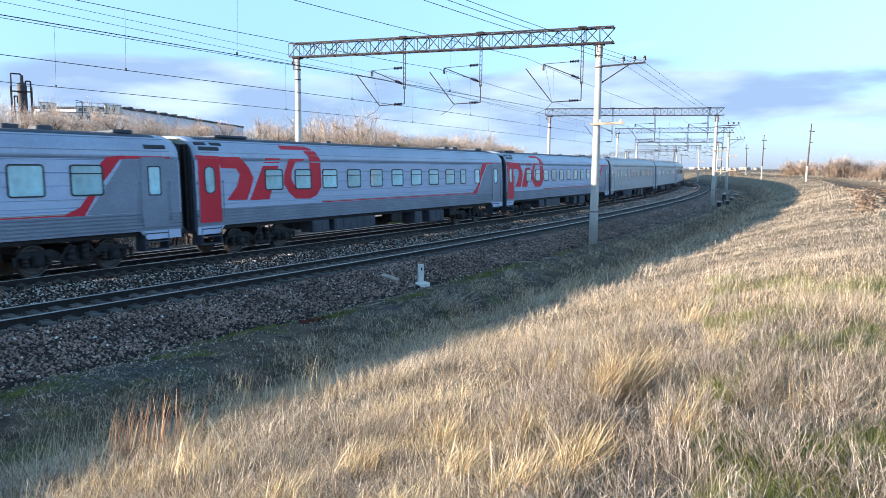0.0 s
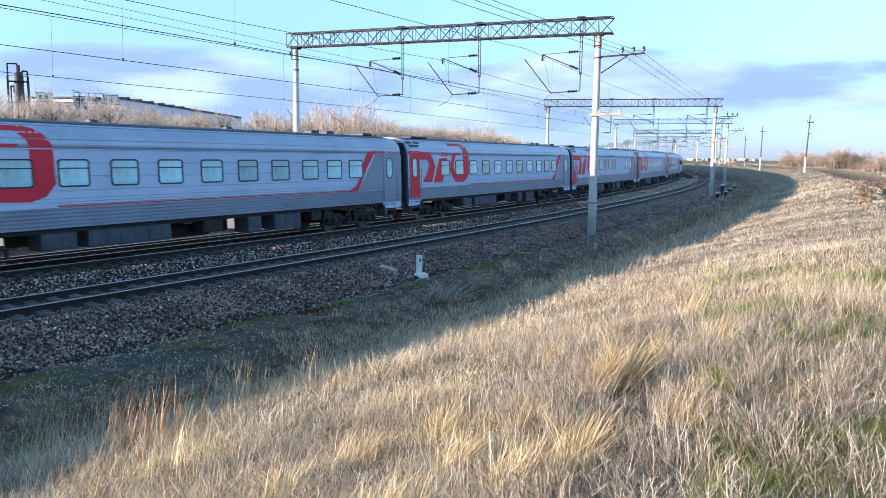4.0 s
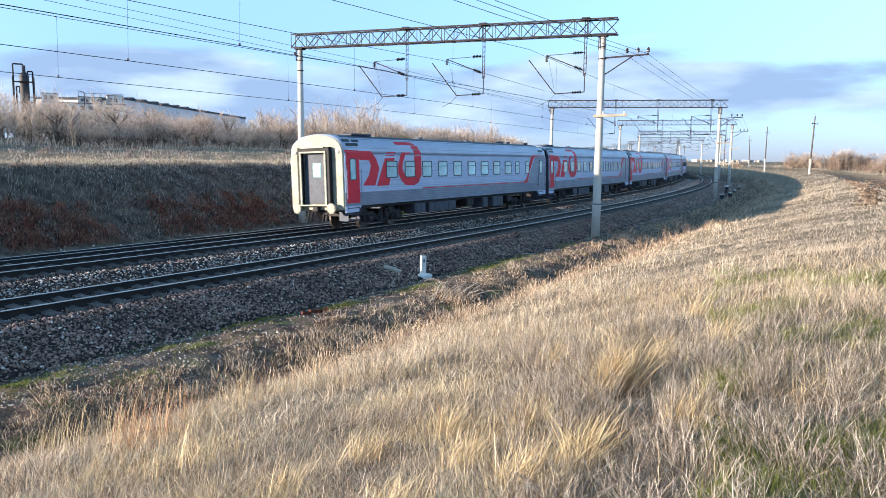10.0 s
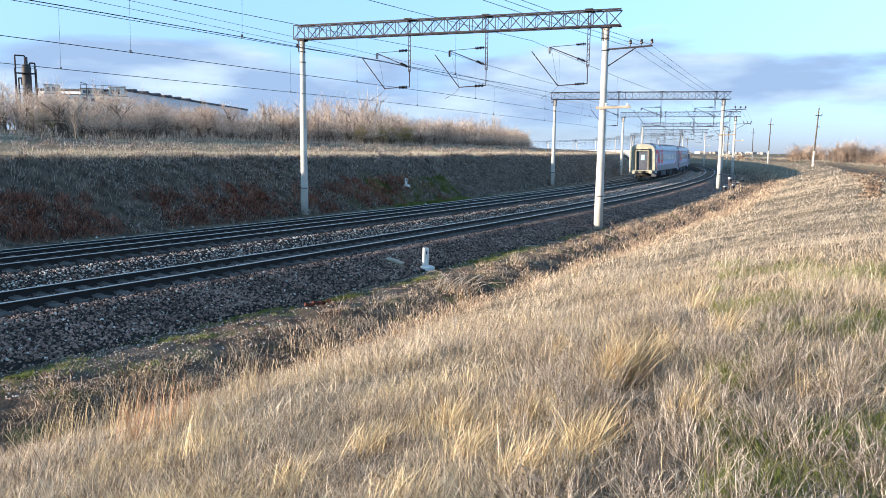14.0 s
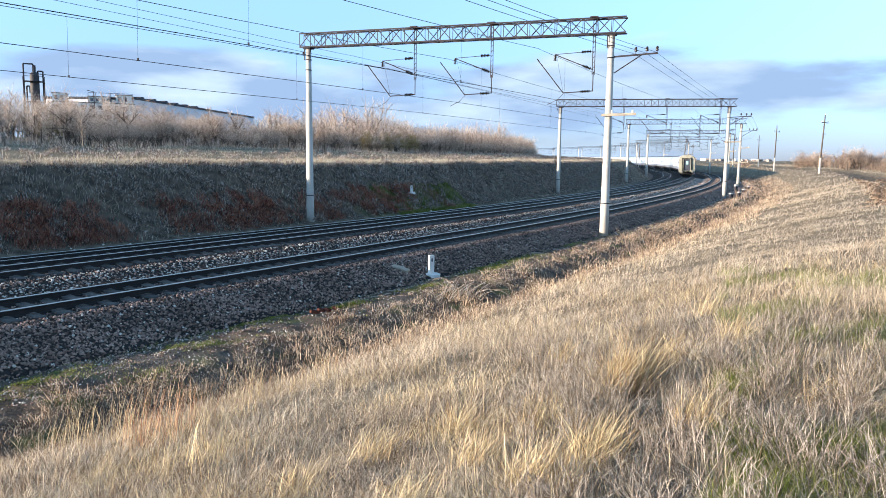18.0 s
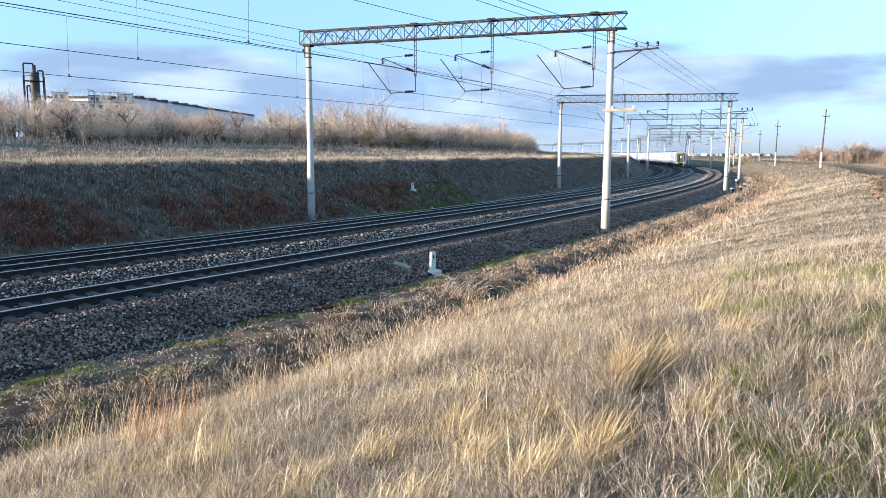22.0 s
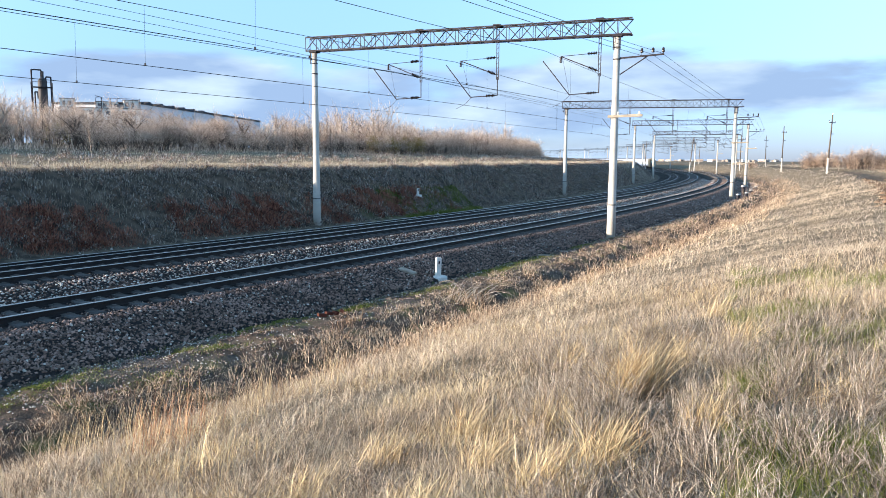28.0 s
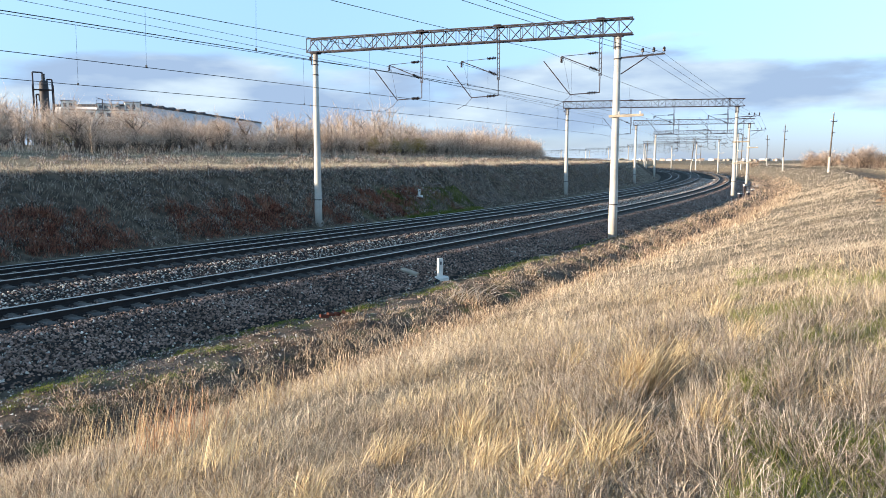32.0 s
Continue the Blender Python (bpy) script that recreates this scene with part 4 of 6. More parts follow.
        for y in ((19.25, 20.72) if even else (19.2, 20.88)):
            coach_window(car, y - HALF, 0.98 if even else 0.62, 1)
    for y in big[1::2]:
        coach_window(car, y - HALF, 0.98, -1)
    # doors
    for rear in (True, False):
        y0, y1 = (0.42, 1.38) if rear else (PITCH - 1.75, PITCH - 0.8)
        mb = Mesher()
        mb.prism(round_rect(y0 - HALF, y1 - HALF, 1.27, 3.52, 0.06), 1.5, 1.545)
        col = M_SILVER if plain else (M_RED if rear else M_DGREY)
        dr = part("door", mb, col, car, "" if plain else ("red boarding door with an oval window" if rear else "dark grey boarding door"))
        ym = (y0 + y1) / 2 - HALF
        mb = Mesher()
        oval = 0.2 if not (plain or diner or tail) else 0.06
        ring(mb, round_rect(ym - 0.24, ym + 0.24, 2.28, 3.24, oval), round_rect(ym - 0.2, ym + 0.2, 2.32, 3.2, oval * 0.85), 1.54, 1.556)
        part("door_frame", mb, M_FRAME, dr)
        mb = Mesher()
        mb.prism(round_rect(ym - 0.205, ym + 0.205, 2.315, 3.205, oval * 0.85), 1.53, 1.549)
        part("pane", mb, M_SKY_GLASS, dr)
        for e in (y0 - HALF - 0.07, y1 - HALF + 0.07):
            mb = Mesher()
            mb.tube((1.60, e, 1.45), (1.60, e, 2.75), 0.016, n=6)
            mb.tube((1.60, e, 1.5), (1.52, e, 1.5), 0.014, n=5); mb.tube((1.60, e, 2.7), (1.52, e, 2.7), 0.014, n=5)
            part("handrail", mb, M_DGREY, car)
        for k in range(3):
            mb = Mesher()
            mb.box((1.28, (y0 + y1) / 2 - HALF, 1.05 - k * 0.27), (0.5, 0.85, 0.04), ch=0.005)
            part("step", mb, M_BOX, car, "dark steel boarding step")
        for e in (y0 + 0.04, y1 - 0.04):
            mb = Mesher()
            mb.box((1.28, e - HALF, 0.8), (0.5, 0.03, 0.62))
            part("step_side", mb, M_BOX, car)
        # lower corner fairing beside the steps
        mb = Mesher()
        ya, yb = ((0.3, 1.5) if rear else (PITCH - 1.85, PITCH - 0.35))
        mb.prism([(ya - HALF, 1.14), (yb - HALF, 1.14), (yb - HALF - (0.25 if rear else 0), 0.86), (ya - HALF + (0 if rear else 0.25), 0.86)], 1.46, 1.525)
        part("fairing", mb, M_DGREY if plain else M_GREY, car)
    if not plain:
        red = [("stripe", [((6.9, 1.75), (6.9, 1.79)), ((20.3, 1.75), (20.3, 1.79))]),
               ("red_flash", [((20.2, 1.74), (20.25, 1.80)), ((20.85, 1.74), (20.7, 1.99)), ((21.2, 2.28), (21.05, 2.42)), ((21.5, 2.75), (21.2, 2.85)), ((21.86, 3.15), (21.44, 3.3)), ((22.08, 3.43), (21.64, 3.51)), ((22.3, 3.46), (22.1, 3.55)), ((23.9, 3.49), (23.9, 3.55))]),
               ("red_emblem", [((0.33, 3.62), (0.33, 3.53)), ((1.35, 3.60), (1.35, 3.53)), ((1.42, 3.58), (1.42, 3.18)), ((2.37, 3.58), (2.16, 3.16)), ((2.78, 3.22), (2.32, 2.97)), ((3.01, 2.8), (2.25, 2.72)), ((2.88, 2.48), (2.14, 2.49)), ((2.64, 2.01), (1.66, 2.03))]),
               ("red_emblem", [((3.68, 3.57), (4.5, 3.56)), ((2.78, 1.98), (3.8, 1.99))]),
               ("red_emblem", [((4.67, 4.12), (4.67, 3.92)), ((6.05, 4.13), (5.85, 3.93)), ((6.45, 4.02), (6.05, 3.78)), ((6.68, 3.85), (6.15, 3.66)), ((6.88, 3.54), (6.19, 3.53)), ((6.9, 2.43), (6.19, 2.55)),
                               ((6.6, 2.08), (5.95, 2.42)), ((6.13, 1.93), (5.7, 2.42)), ((5.29, 1.96), (5.44, 2.43)), ((4.93, 2.2), (5.2, 2.54)), ((4.64, 2.55), (5.07, 2.77)), ((4.65, 2.93), (5.11, 3.07)), ((4.95, 3.5), (5.35, 3.43))]),
               ("red_emblem", [((4.95, 3.56), (5.2, 3.43)), ((5.92, 3.56), (5.88, 3.5))])]
        for nm, pr in red:
            part(nm, paint_strip(pr), M_RED, car, "red painted shape" if nm != "stripe" else "thin red stripe")
        part("stripe", paint_strip([((6.9, 1.80), (6.9, 1.825)), ((20.3, 1.80), (20.3, 1.825))]), M_CREAM, car, "thin white stripe")
        mb = Mesher()
        mb.prism([(20.9 - HALF, 1.75), (21.35 - HALF, 2.3), (22.2 - HALF, 3.44), (24.2 - HALF, 3.44), (24.2 - HALF, 1.75)], 1.52, 1.533)
        part("end_panel", mb, M_DGREY, car, "darker grey end panel")
        for yv, zv, wv in ((1.0, 3.86, 0.9), (0.75, 4.03, 0.5), (1.45, 4.03, 0.5), (23.4, 3.86, 0.8)):
            if yv > 20 and not (tail or diner):
                continue
            mb = Mesher()
            mb.box((roof_x(zv) + 0.0, yv - HALF, zv), (0.05, wv, 0.14), pose(0, 0, 0, 0, -26 if zv < 4 else -42, 0).to_3x3(), 0.01)
            part("vent_louvre", mb, M_FRAME, car, "dark ventilation louvre")
    # end walls
    for sy in (-1, 1):
        mb = Mesher()
        outl = [(1.50, 1.0), (1.50, 3.42), (1.46, 3.68), (1.36, 3.9), (1.14, 4.08), (0.76, 4.23), (0.42, 4.29), (0, 4.33)]
        outl = outl + [(-x, z) for x, z in outl[-2::-1]]
        n = len(outl)
        y0, y1 = sy * (ye + 0.001), sy * (ye + 0.07)
        vs = [(x, y0, z) for x, z in outl] + [(x * 0.97, y1, z - 0.02) for x, z in outl]
        fs = [(i, (i + 1) % n, n + (i + 1) % n, n + i) for i in range(n)] + [tuple(range(n, 2 * n))]
        if sy > 0:
            fs = [q[::-1] for q in fs]
        mb.add(vs, [q[::-1] for q in fs])
        # coupled ends get a dark colour in place of the shade between coaches
        pale = tail and sy < 0
        ew = part("end_wall", mb, M_CREAM if pale else M_BOX, car, "dirty white end wall, darkened for shade" if pale else "end wall coloured dark for the shaded gap")
        for sx in (-1, 1) if pale else ():
            for k in range(7):
                mb = Mesher(); mb.box((sx * 1.15, sy * (ye + 0.075), 1.5 + k * 0.3), (0.42, 0.015, 0.05)); part("rib", mb, M_CREAM, ew)
        mb = Mesher()
        for sx in (-1, 1):
            for k in range(3):
                mb.box((sx * 0.80, sy * (ye + 0.11 + 0.08 * k), 2.42), (0.24, 0.075, 2.4), ch=0.03)
        for k in range(3):
            mb.box((0, sy * (ye + 0.11 + 0.08 * k), 3.66), (1.80, 0.075, 0.2), ch=0.03)
        part("gangway", mb, M_RUBBER, car, "black rubber gangway bellows")
        if not pale:
            mb = Mesher()
            for k in range(2):
                mb.box((0, sy * (ye + 0.11 + 0.1 * k), 2.55), (2.7 - 0.1 * k, 0.085, 2.9), ch=0.04)
            part("bellows", mb, M_RUBBER, car, "black folded bellows between the coaches")
        if sy < 0 and not plain and not tail:
            mb = Mesher()
            rim = outl[3:-3]
            vs = [(x * f, -ye - 0.075 - 0.02 * q, z + (0.0 if f == 1 else -0.16)) for q in (0, 1) for f in (1.0, 0.9) for x, z in rim]
            m_ = len(rim)
            fs = [(2 * m_ + i, 2 * m_ + i + 1, 3 * m_ + i + 1, 3 * m_ + i) for i in range(m_ - 1)] + [(i, i + 1, 2 * m_ + i + 1, 2 * m_ + i) for i in range(m_ - 1)]
            part("end_rim", mb.add(vs, fs), M_CREAM, car, "cream painted rim of the roof end")
        mb = Mesher()
        mb.box((0, sy * (ye + 0.085), 2.35), (1.30, 0.03, 2.2), ch=0.01)
        gd = part("gangway_door", mb, M_BOX, car, "dark gangway door")
        mb = Mesher()
        mb.box((0.05, sy * (ye + 0.105), 2.75), (0.42, 0.012, 0.62))
        part("pane", mb, M_SKY_GLASS, gd)
        mb = Mesher()
        for sx in (-0.70, 0.70):
            mb.box((sx, sy * (ye + 0.33), 2.36), (0.09, 0.05, 2.3))
        mb.box((0, sy * (ye + 0.33), 3.55), (1.5, 0.05, 0.07)); mb.box((0, sy * (ye + 0.33), 3.75), (1.3, 0.1, 0.05))
        mb.box((0, sy * (ye + 0.24), 1.2), (2.1, 0.3, 0.06), ch=0.01)
        part("gangway_frame", mb, M_CREAM if pale else M_BOX, car, "gangway frame and footplate")
        for sx in (-0.975, 0.975):
            mb = Mesher()
            mb.lathe((sx, sy * (ye - 0.1), 1.06), (0, sy, 0), [(0, 0.14), (0.3, 0.13), (0.3, 0.08), (0.42, 0.08), (0.42, 0.22), (0.45, 0.24), (0.48, 0.2), (0.49, 0.05)], 18)
            part("buffer", mb, M_CREAM if tail and sy < 0 else M_WHEEL if sy > 0 else M_BOX, car, "round steel buffer")
        mb = Mesher()
        mb.box((0, sy * (ye + 0.05), 1.04), (0.3, 0.5, 0.3), ch=0.05)
        mb.box((0.1, sy * (ye + 0.25), 1.04), (0.2, 0.14, 0.26), ch=0.04)
        part("coupler", mb, M_BOGIE, car)
        mb = Mesher()
        for sx in (-0.5, -0.3, 0.35, 0.55):
            mb.tube((sx, sy * (ye + 0.05), 0.95), (sx * 1.05, sy * (ye + 0.2), 0.5), 0.03, n=6)
        part("brake_hose", mb, M_RUBBER, car)
        for sx in (-1.22, 1.22):
            mb = Mesher()
            mb.lathe((sx, sy * (ye + 0.05), 3.55), (0, sy, 0), [(0, 0.1), (0.04, 0.1), (0.06, 0.07)], 12)
            part("tail_lamp", mb, M_LAMP, car)
    # underframe
    mb = Mesher()
    mb.box((0, 0, 1.06), (2.7, 2 * ye - 0.3, 0.15), ch=0.02)
    part("underframe", mb, M_BOGIE, car)
    for y, l, w, h, c in ((-5.3, 1.1, 0.7, 0.5, M_BOX), (-2.9, 3.0, 0.75, 0.52, M_BOX), (0.4, 0.9, 0.6, 0.42, M_BOGIE), (2.4, 0.7, 0.8, 0.6, M_BOX), (4.2, 1.5, 0.8, 0.62, M_BOX), (5.9, 0.6, 0.5, 0.4, M_BOGIE)):
        for sx in (-1, 1):
            mb = Mesher()
            mb.box((sx * (1.38 - w / 2), y, 1.0 - h / 2), (w, l, h), ch=0.03)
            for k in range(int(l / 0.5)):
                mb.box((sx * 1.385, y - l / 2 + 0.28 + 0.5 * k, 1.0 - h / 2), (0.02, 0.36, h * 0.7), ch=0.008)
            part("equipment_box", mb, c, car)
    mb = Mesher()
    mb.lathe((0.3, -1.0, 0.62), (0, 1, 0), [(0, 0.1), (0.1, 0.22), (2.0, 0.22), (2.1, 0.1)], 14)
    part("air_tank", mb, M_BOGIE, car)
    for y in (-8.5, 8.5):
        make_bogie(car, y)
    return car


COACHES = []


def make_train():
    lab = "grey long-distance passenger coach with red painted emblem and stripe"
    tail = make_coach("passenger_coach", "grey last coach with red emblem and dirty white, shade-darkened end wall", tail=True)
    tail.scale = (1, TAIL_LEN, 1)
    a = make_coach("passenger_coach", lab)
    e = make_coach("passenger_coach", lab, even=True)
    r = make_coach("restaurant_coach", "grey restaurant coach with wide windows and red emblem", diner=True)
    b = make_coach("silver_coach", "plain silver corrugated passenger coach", plain=True)
    used = set()
    for i in range(16):
        src = tail if i == 0 else b if i >= 8 else r if i == 5 else (a if i in (2, 6) else e)
        COACHES.append(copy_thing(src, Matrix.Identity(4)) if src in used else src)
        used.add(src)


make_train()


def joint_at(t):
    """Place along the line of the coupling before the last coach."""
    if t < 10:
        return -127.9 + 15.66 * t - 0.024 * t * t
    return 26.3 + 15.2 * (t - 10) + 0.028 * (t - 10) ** 2


def coach_pose(i, t):
    s = joint_at(t) + (i - 0.5) * PITCH if i else joint_at(t) - 0.5 * PITCH * TAIL_LEN
    (x0, y0), (x1, y1) = spot(s - 8.5), spot(s + 8.5)
    h = math.atan2(-(x1 - x0), y1 - y0)
    return pose(float(x0 + x1) / 2, float(y0 + y1) / 2, 0.03, 0, math.degrees(-CANT), math.degrees(h))


def motions():
    for i, car in enumerate(COACHES):
        walk(car, [(t, coach_pose(i, t)) for t in range(33)])


# ------------------------------------------------------------------ plants
RNG = np.random.default_rng(11)


def blade_mesh(name, base, h, w, az, lean, curl, material, segs=2):
    """Tapered blades that bend over as they rise; base (n, 3), the rest arrays of n."""
    n = len(base)
    dx, dy = np.cos(az), np.sin(az)
    face = RNG.uniform(0, np.pi, n)
    wx, wy = np.cos(face) * w / 2, np.sin(face) * w / 2
    nv = 2 * segs + 1
    out = np.empty((n, nv, 3), np.float32)
    hor, ver = np.zeros(n), np.zeros(n) - 0.015
    for k in range(segs + 1):
        f = k / segs
        if k:
            ang = lean + curl * 1.7 * (f - 0.5 / segs)
            hor = hor + np.sin(ang) * h / segs
            ver = ver + np.cos(ang) * h / segs
        cx, cy, cz = base[:, 0] + dx * hor, base[:, 1] + dy * hor, base[:, 2] + np.maximum(ver, -0.01)
        if k < segs:
            t = 1.0 - 0.5 * f
            out[:, 2 * k] = np.stack([cx - wx * t, cy - wy * t, cz], 1)
            out[:, 2 * k + 1] = np.stack([cx + wx * t, cy + wy * t, cz], 1)
        else:
            out[:, nv - 1] = np.stack([cx, cy, cz], 1)
    idx = np.arange(n, dtype=np.int32)[:, None] * nv
    fs = []
    for k in range(segs - 1):
        fs += [(2 * k, 2 * k + 1, 2 * k + 3), (2 * k, 2 * k + 3, 2 * k + 2)]
    fs.append((2 * segs - 2, 2 * segs - 1, 2 * segs))
    tris = np.concatenate([idx + np.array([q]) for q in fs])
    return fast_mesh(name, out.reshape(-1, 3), tris, material)


def sow(name, x, y, hmin, hmax, wmin, material, label, lean=0.35, curl=0.5, segs=2, category="grass", grow=1.0):
    """Grass at the given places as one object."""
    z = ground_z(x, y)
    n = len(x)
    r = np.hypot(x, y)
    w = np.maximum(wmin * RNG.uniform(0.7, 1.4, n), r * 0.00042)
    h = RNG.uniform(hmin, hmax, n) * (0.75 + 0.5 * np.clip(wob(x, y, 1.3, 9) + 0.5, 0, 1)) * grow
    az = RNG.uniform(0, 2 * np.pi, n)
    az = np.where(RNG.random(n) < 0.2, RNG.normal(0.25, 0.7, n), az)      # the wind has laid some of it to one side
    me = blade_mesh(name, np.stack([x, y, z], 1), h, w, az, np.abs(RNG.normal(0, lean, n)), RNG.uniform(0, curl, n), material, segs)
    return tagged(new(name, me), label, category, kind="stuff")


def fan(n, r0, r1, a0=-37.0, a1=37.0):
    """Places in the wedge before the camera, thinning outwards."""
    r = np.exp(RNG.uniform(np.log(r0), np.log(r1), n))
    a = np.radians(RNG.uniform(a0, a1, n))
    return -np.sin(a) * r, np.cos(a) * r


def strip(n, s0, s1, d0, d1):
    s, d = RNG.uniform(s0, s1, n), RNG.uniform(d0, d1, n)
    x, y = spot(s, d)
    return x, y


def clumped(x, y, k, lo, seed):
    """Keep places where the bumps are high."""
    keep = wob(x, y, k, seed) + RNG.normal(0, 0.18, len(x)) > lo
    return x[keep], y[keep]


def only(x, y, d0, d1, s0=-1e9, s1=1e9):
    s, d = line_of(x, y)
    k = (d > d0) & (d < d1) & (s > s0) & (s < s1)
    return x[k], y[k]


def make_grass():
    # bank by the camera: flattened thatch, then standing stalks
    x, y = thin_right(*clumped(*only(*fan(170000, 1.5, 16), 14.2, 60), 3.1, -0.35, 51), 0.4)
    sow("matted_grass", x, y, 0.08, 0.30, 0.0032, G_THATCH, "matted tangled dry grass on the bank", lean=0.9, curl=1.7, segs=4)
    x, y = thin_right(*clumped(*only(*fan(60000, 1.6, 16), 14.4, 60), 1.9, -0.05, 12), 0.3)
    sow("dry_stalks", x, y, 0.12, 0.34, 0.0024, G_STRAW, "thin dry grass stalks on the bank", lean=0.4, curl=0.9, segs=3)
    x, y = thin_right(*clumped(*only(*fan(110000, 2.2, 14), 15.5, 60), 2.3, 0.22, 15), 0.1)
    sow("yellow_grass", x, y, 0.10, 0.30, 0.003, G_GOLD, "yellow grass in scattered clumps", lean=0.5, curl=1.3, segs=4)
    x, y = off_road(*only(*fan(290000, 9, 80), 14.4, 80))
    sow("dry_grass", x, y, 0.06, 0.2, 0.0042, G_FAR, "dry pale grass on the bank", lean=1.0, curl=1.0)
    x, y = off_road(*only(*fan(90000, 50, 330), 12.0, 160))
    sow("dry_grass", x, y, 0.12, 0.3, 0.02, G_FAR, "distant dry grass on the plain", lean=0.4)
    # the bank behind and beside the camera
    x, y = only(*fan(70000, 1.0, 18, 37, 323), 14.6, 60)
    sow("matted_grass", x, y, 0.08, 0.26, 0.006, G_THATCH, "matted dry grass round the viewpoint", lean=0.9, curl=1.5, segs=3)
    # pale grass on the face of the bank
    x, y = clumped(*only(*fan(90000, 7, 40), 13.9, 17.2), 0.9, -0.1, 5)
    sow("golden_grass", x, y, 0.12, 0.34, 0.005, G_THATCH, "pale knee-high grass on the bank's face", lean=0.5, curl=0.9, segs=3)
    x, y = clumped(*only(*fan(30000, 7, 40), 13.9, 16.5), 1.6, 0.2, 25)
    sow("golden_grass", x, y, 0.15, 0.40, 0.005, G_GOLD, "golden grass in clumps on the bank's face", lean=0.45, curl=0.9, segs=3)
    # brown weeds in the ditch and on its sides
    x, y = clumped(*past_verge(*only(*fan(230000, 8, 45), 10.1, 14.7)), 1.5, -0.3, 4)
    sow("brown_weeds", x, y, 0.06, 0.24, 0.006, G_REDBROWN, "tangled dead brown weeds in the ditch", lean=0.8, curl=1.4, category="weeds", segs=3)
    x, y = clumped(*past_verge(*only(*fan(60000, 8, 45), 10.0, 14.9)), 1.1, 0.0, 14)
    sow("pale_weeds", x, y, 0.08, 0.32, 0.005, G_CREST, "bleached grey weeds in the ditch", lean=0.7, curl=1.2, category="weeds", segs=3)
    x, y = clumped(*only(*fan(150000, 36, 150), 10.0, 15.5), 0.7, -0.35, 4)
    sow("brown_weeds", x, y, 0.15, 0.55, 0.007, G_REDBROWN, "reddish brown scrubby weeds along the ditch", lean=0.6, curl=1.1, category="weeds", segs=3)
    scrub("ditch_scrub", past_verge(*only(*fan(2600, 12, 140), 10.2, 15.0)), 60, 0.22, 0.55, G_REDBROWN, "reddish brown dead weed clumps in the ditch")
    x, y = clumped(*only(*fan(70000, 10, 70), 8.8, 11.5), 0.9, 0.2, 2)
    sow("green_grass", x, y, 0.04, 0.12, 0.006, G_GREEN, "short green grass beside the ballast", lean=0.5)
    for cnt, m, lab in ((1500, G_SCRUB, "tiny grey weeds beside the ballast"), (1100, G_REDBROWN, "tiny brown weeds beside the ballast"), (420, G_GREEN, "tiny green weeds beside the ballast")):
        scrub("verge_weeds", clumped(*only(*fan(cnt * 6, 9, 60), 8.7, 11.2), 1.9, 0.05, 81), 22, 0.04, 0.15, m, lab)
    x, y = clumped(*only(*fan(70000, 9, 60), 8.5, 11.4), 2.2, 0.05, 61)
    sow("low_grass", x, y, 0.02, 0.07, 0.006, G_STRAW, "trampled low dry grass beside the ballast", lean=1.1, curl=1.2)
    x, y = clumped(*only(*fan(60000, 9, 40), 8.2, 10.4), 1.4, 0.28, 62)
    sow("low_grass", x, y, 0.02, 0.07, 0.006, G_GREEN, "sparse low green grass beside the ballast", lean=0.9, curl=1.0)
    for s0, d0, ls, ld, n in ((-13.3, 8.25, 1.3, 0.25, 3600), (-12.4, 8.4, 0.9, 0.25, 1600), (-14.6, 9.2, 1.0, 0.3, 1400), (-9.7, 8.85, 1.5, 0.25, 3000), (-8.6, 8.7, 1.0, 0.2, 1500), (-15.8, 9.9, 0.8, 0.35, 1000), (-11.4, 9.9, 0.8, 0.2, 700), (-6.4, 9.3, 1.0, 0.25, 1200), (-3.0, 9.4, 1.2, 0.3, 1500), (1.5, 9.2, 2.0, 0.5, 2600), (4.5, 9.0, 2.0, 0.4, 2200), (13.0, 7.9, 1.6, 0.35, 3200), (14.5, 8.5, 1.6, 0.4, 2600), (10.5, 8.6, 1.5, 0.4, 1800), (-13.6, 10.6, 0.7, 0.3, 600)):
        x, y = spot(RNG.normal(s0, ls * 0.5, n), RNG.normal(d0, ld * 0.6, n))
        sow("green_patch", x, y, 0.03, 0.10, 0.006, G_GREEN, "low patch of green grass at the ballast's foot", lean=0.6)
    # moss cushions on the verge
    for s0, d0, ls, ld in ((-13.3, 8.3, 1.3, 0.22), (-9.6, 8.75, 1.4, 0.2), (-14.9, 9.4, 0.7, 0.3), (-12.0, 9.3, 0.5, 0.15), (-6.8, 9.2, 0.7, 0.2), (1.8, 8.9, 1.6, 0.35), (13.4, 8.2, 1.4, 0.4), (10.8, 8.3, 1.0, 0.3)):
        n = int(130 * ls)
        x, y = spot(RNG.normal(s0, ls * 0.5, n), RNG.normal(d0, ld * 0.5, n))
        scrub("moss", (x, y), 40, 0.03, 0.08, G_GREEN, "cushions of green moss on the trodden verge")
    # reddish brush along the ditch
    x, y = clumped(*strip(420, 4, 75, 10.6, 13.6), 0.6, -0.25, 91)
    brushwood("ditch_brush", x, y, 0.5, 1.15, "low leafless reddish brush along the ditch", 18, 0.45, 0.16, G_BRUSH)
    x, y = clumped(*strip(300, 60, 150, 9.8, 14.5), 0.4, -0.25, 92)
    brushwood("ditch_brush", x, y, 0.7, 1.4, "low leafless reddish brush along the ditch", 18, 0.45, 0.25, G_BRUSH)
    # green among the dry grass near the camera
    x, y = clumped(*fan(120000, 1.8, 14, -37, -21), 2.1, 0.22, 7)
    x, y = only(x, y, 18.5, 60)
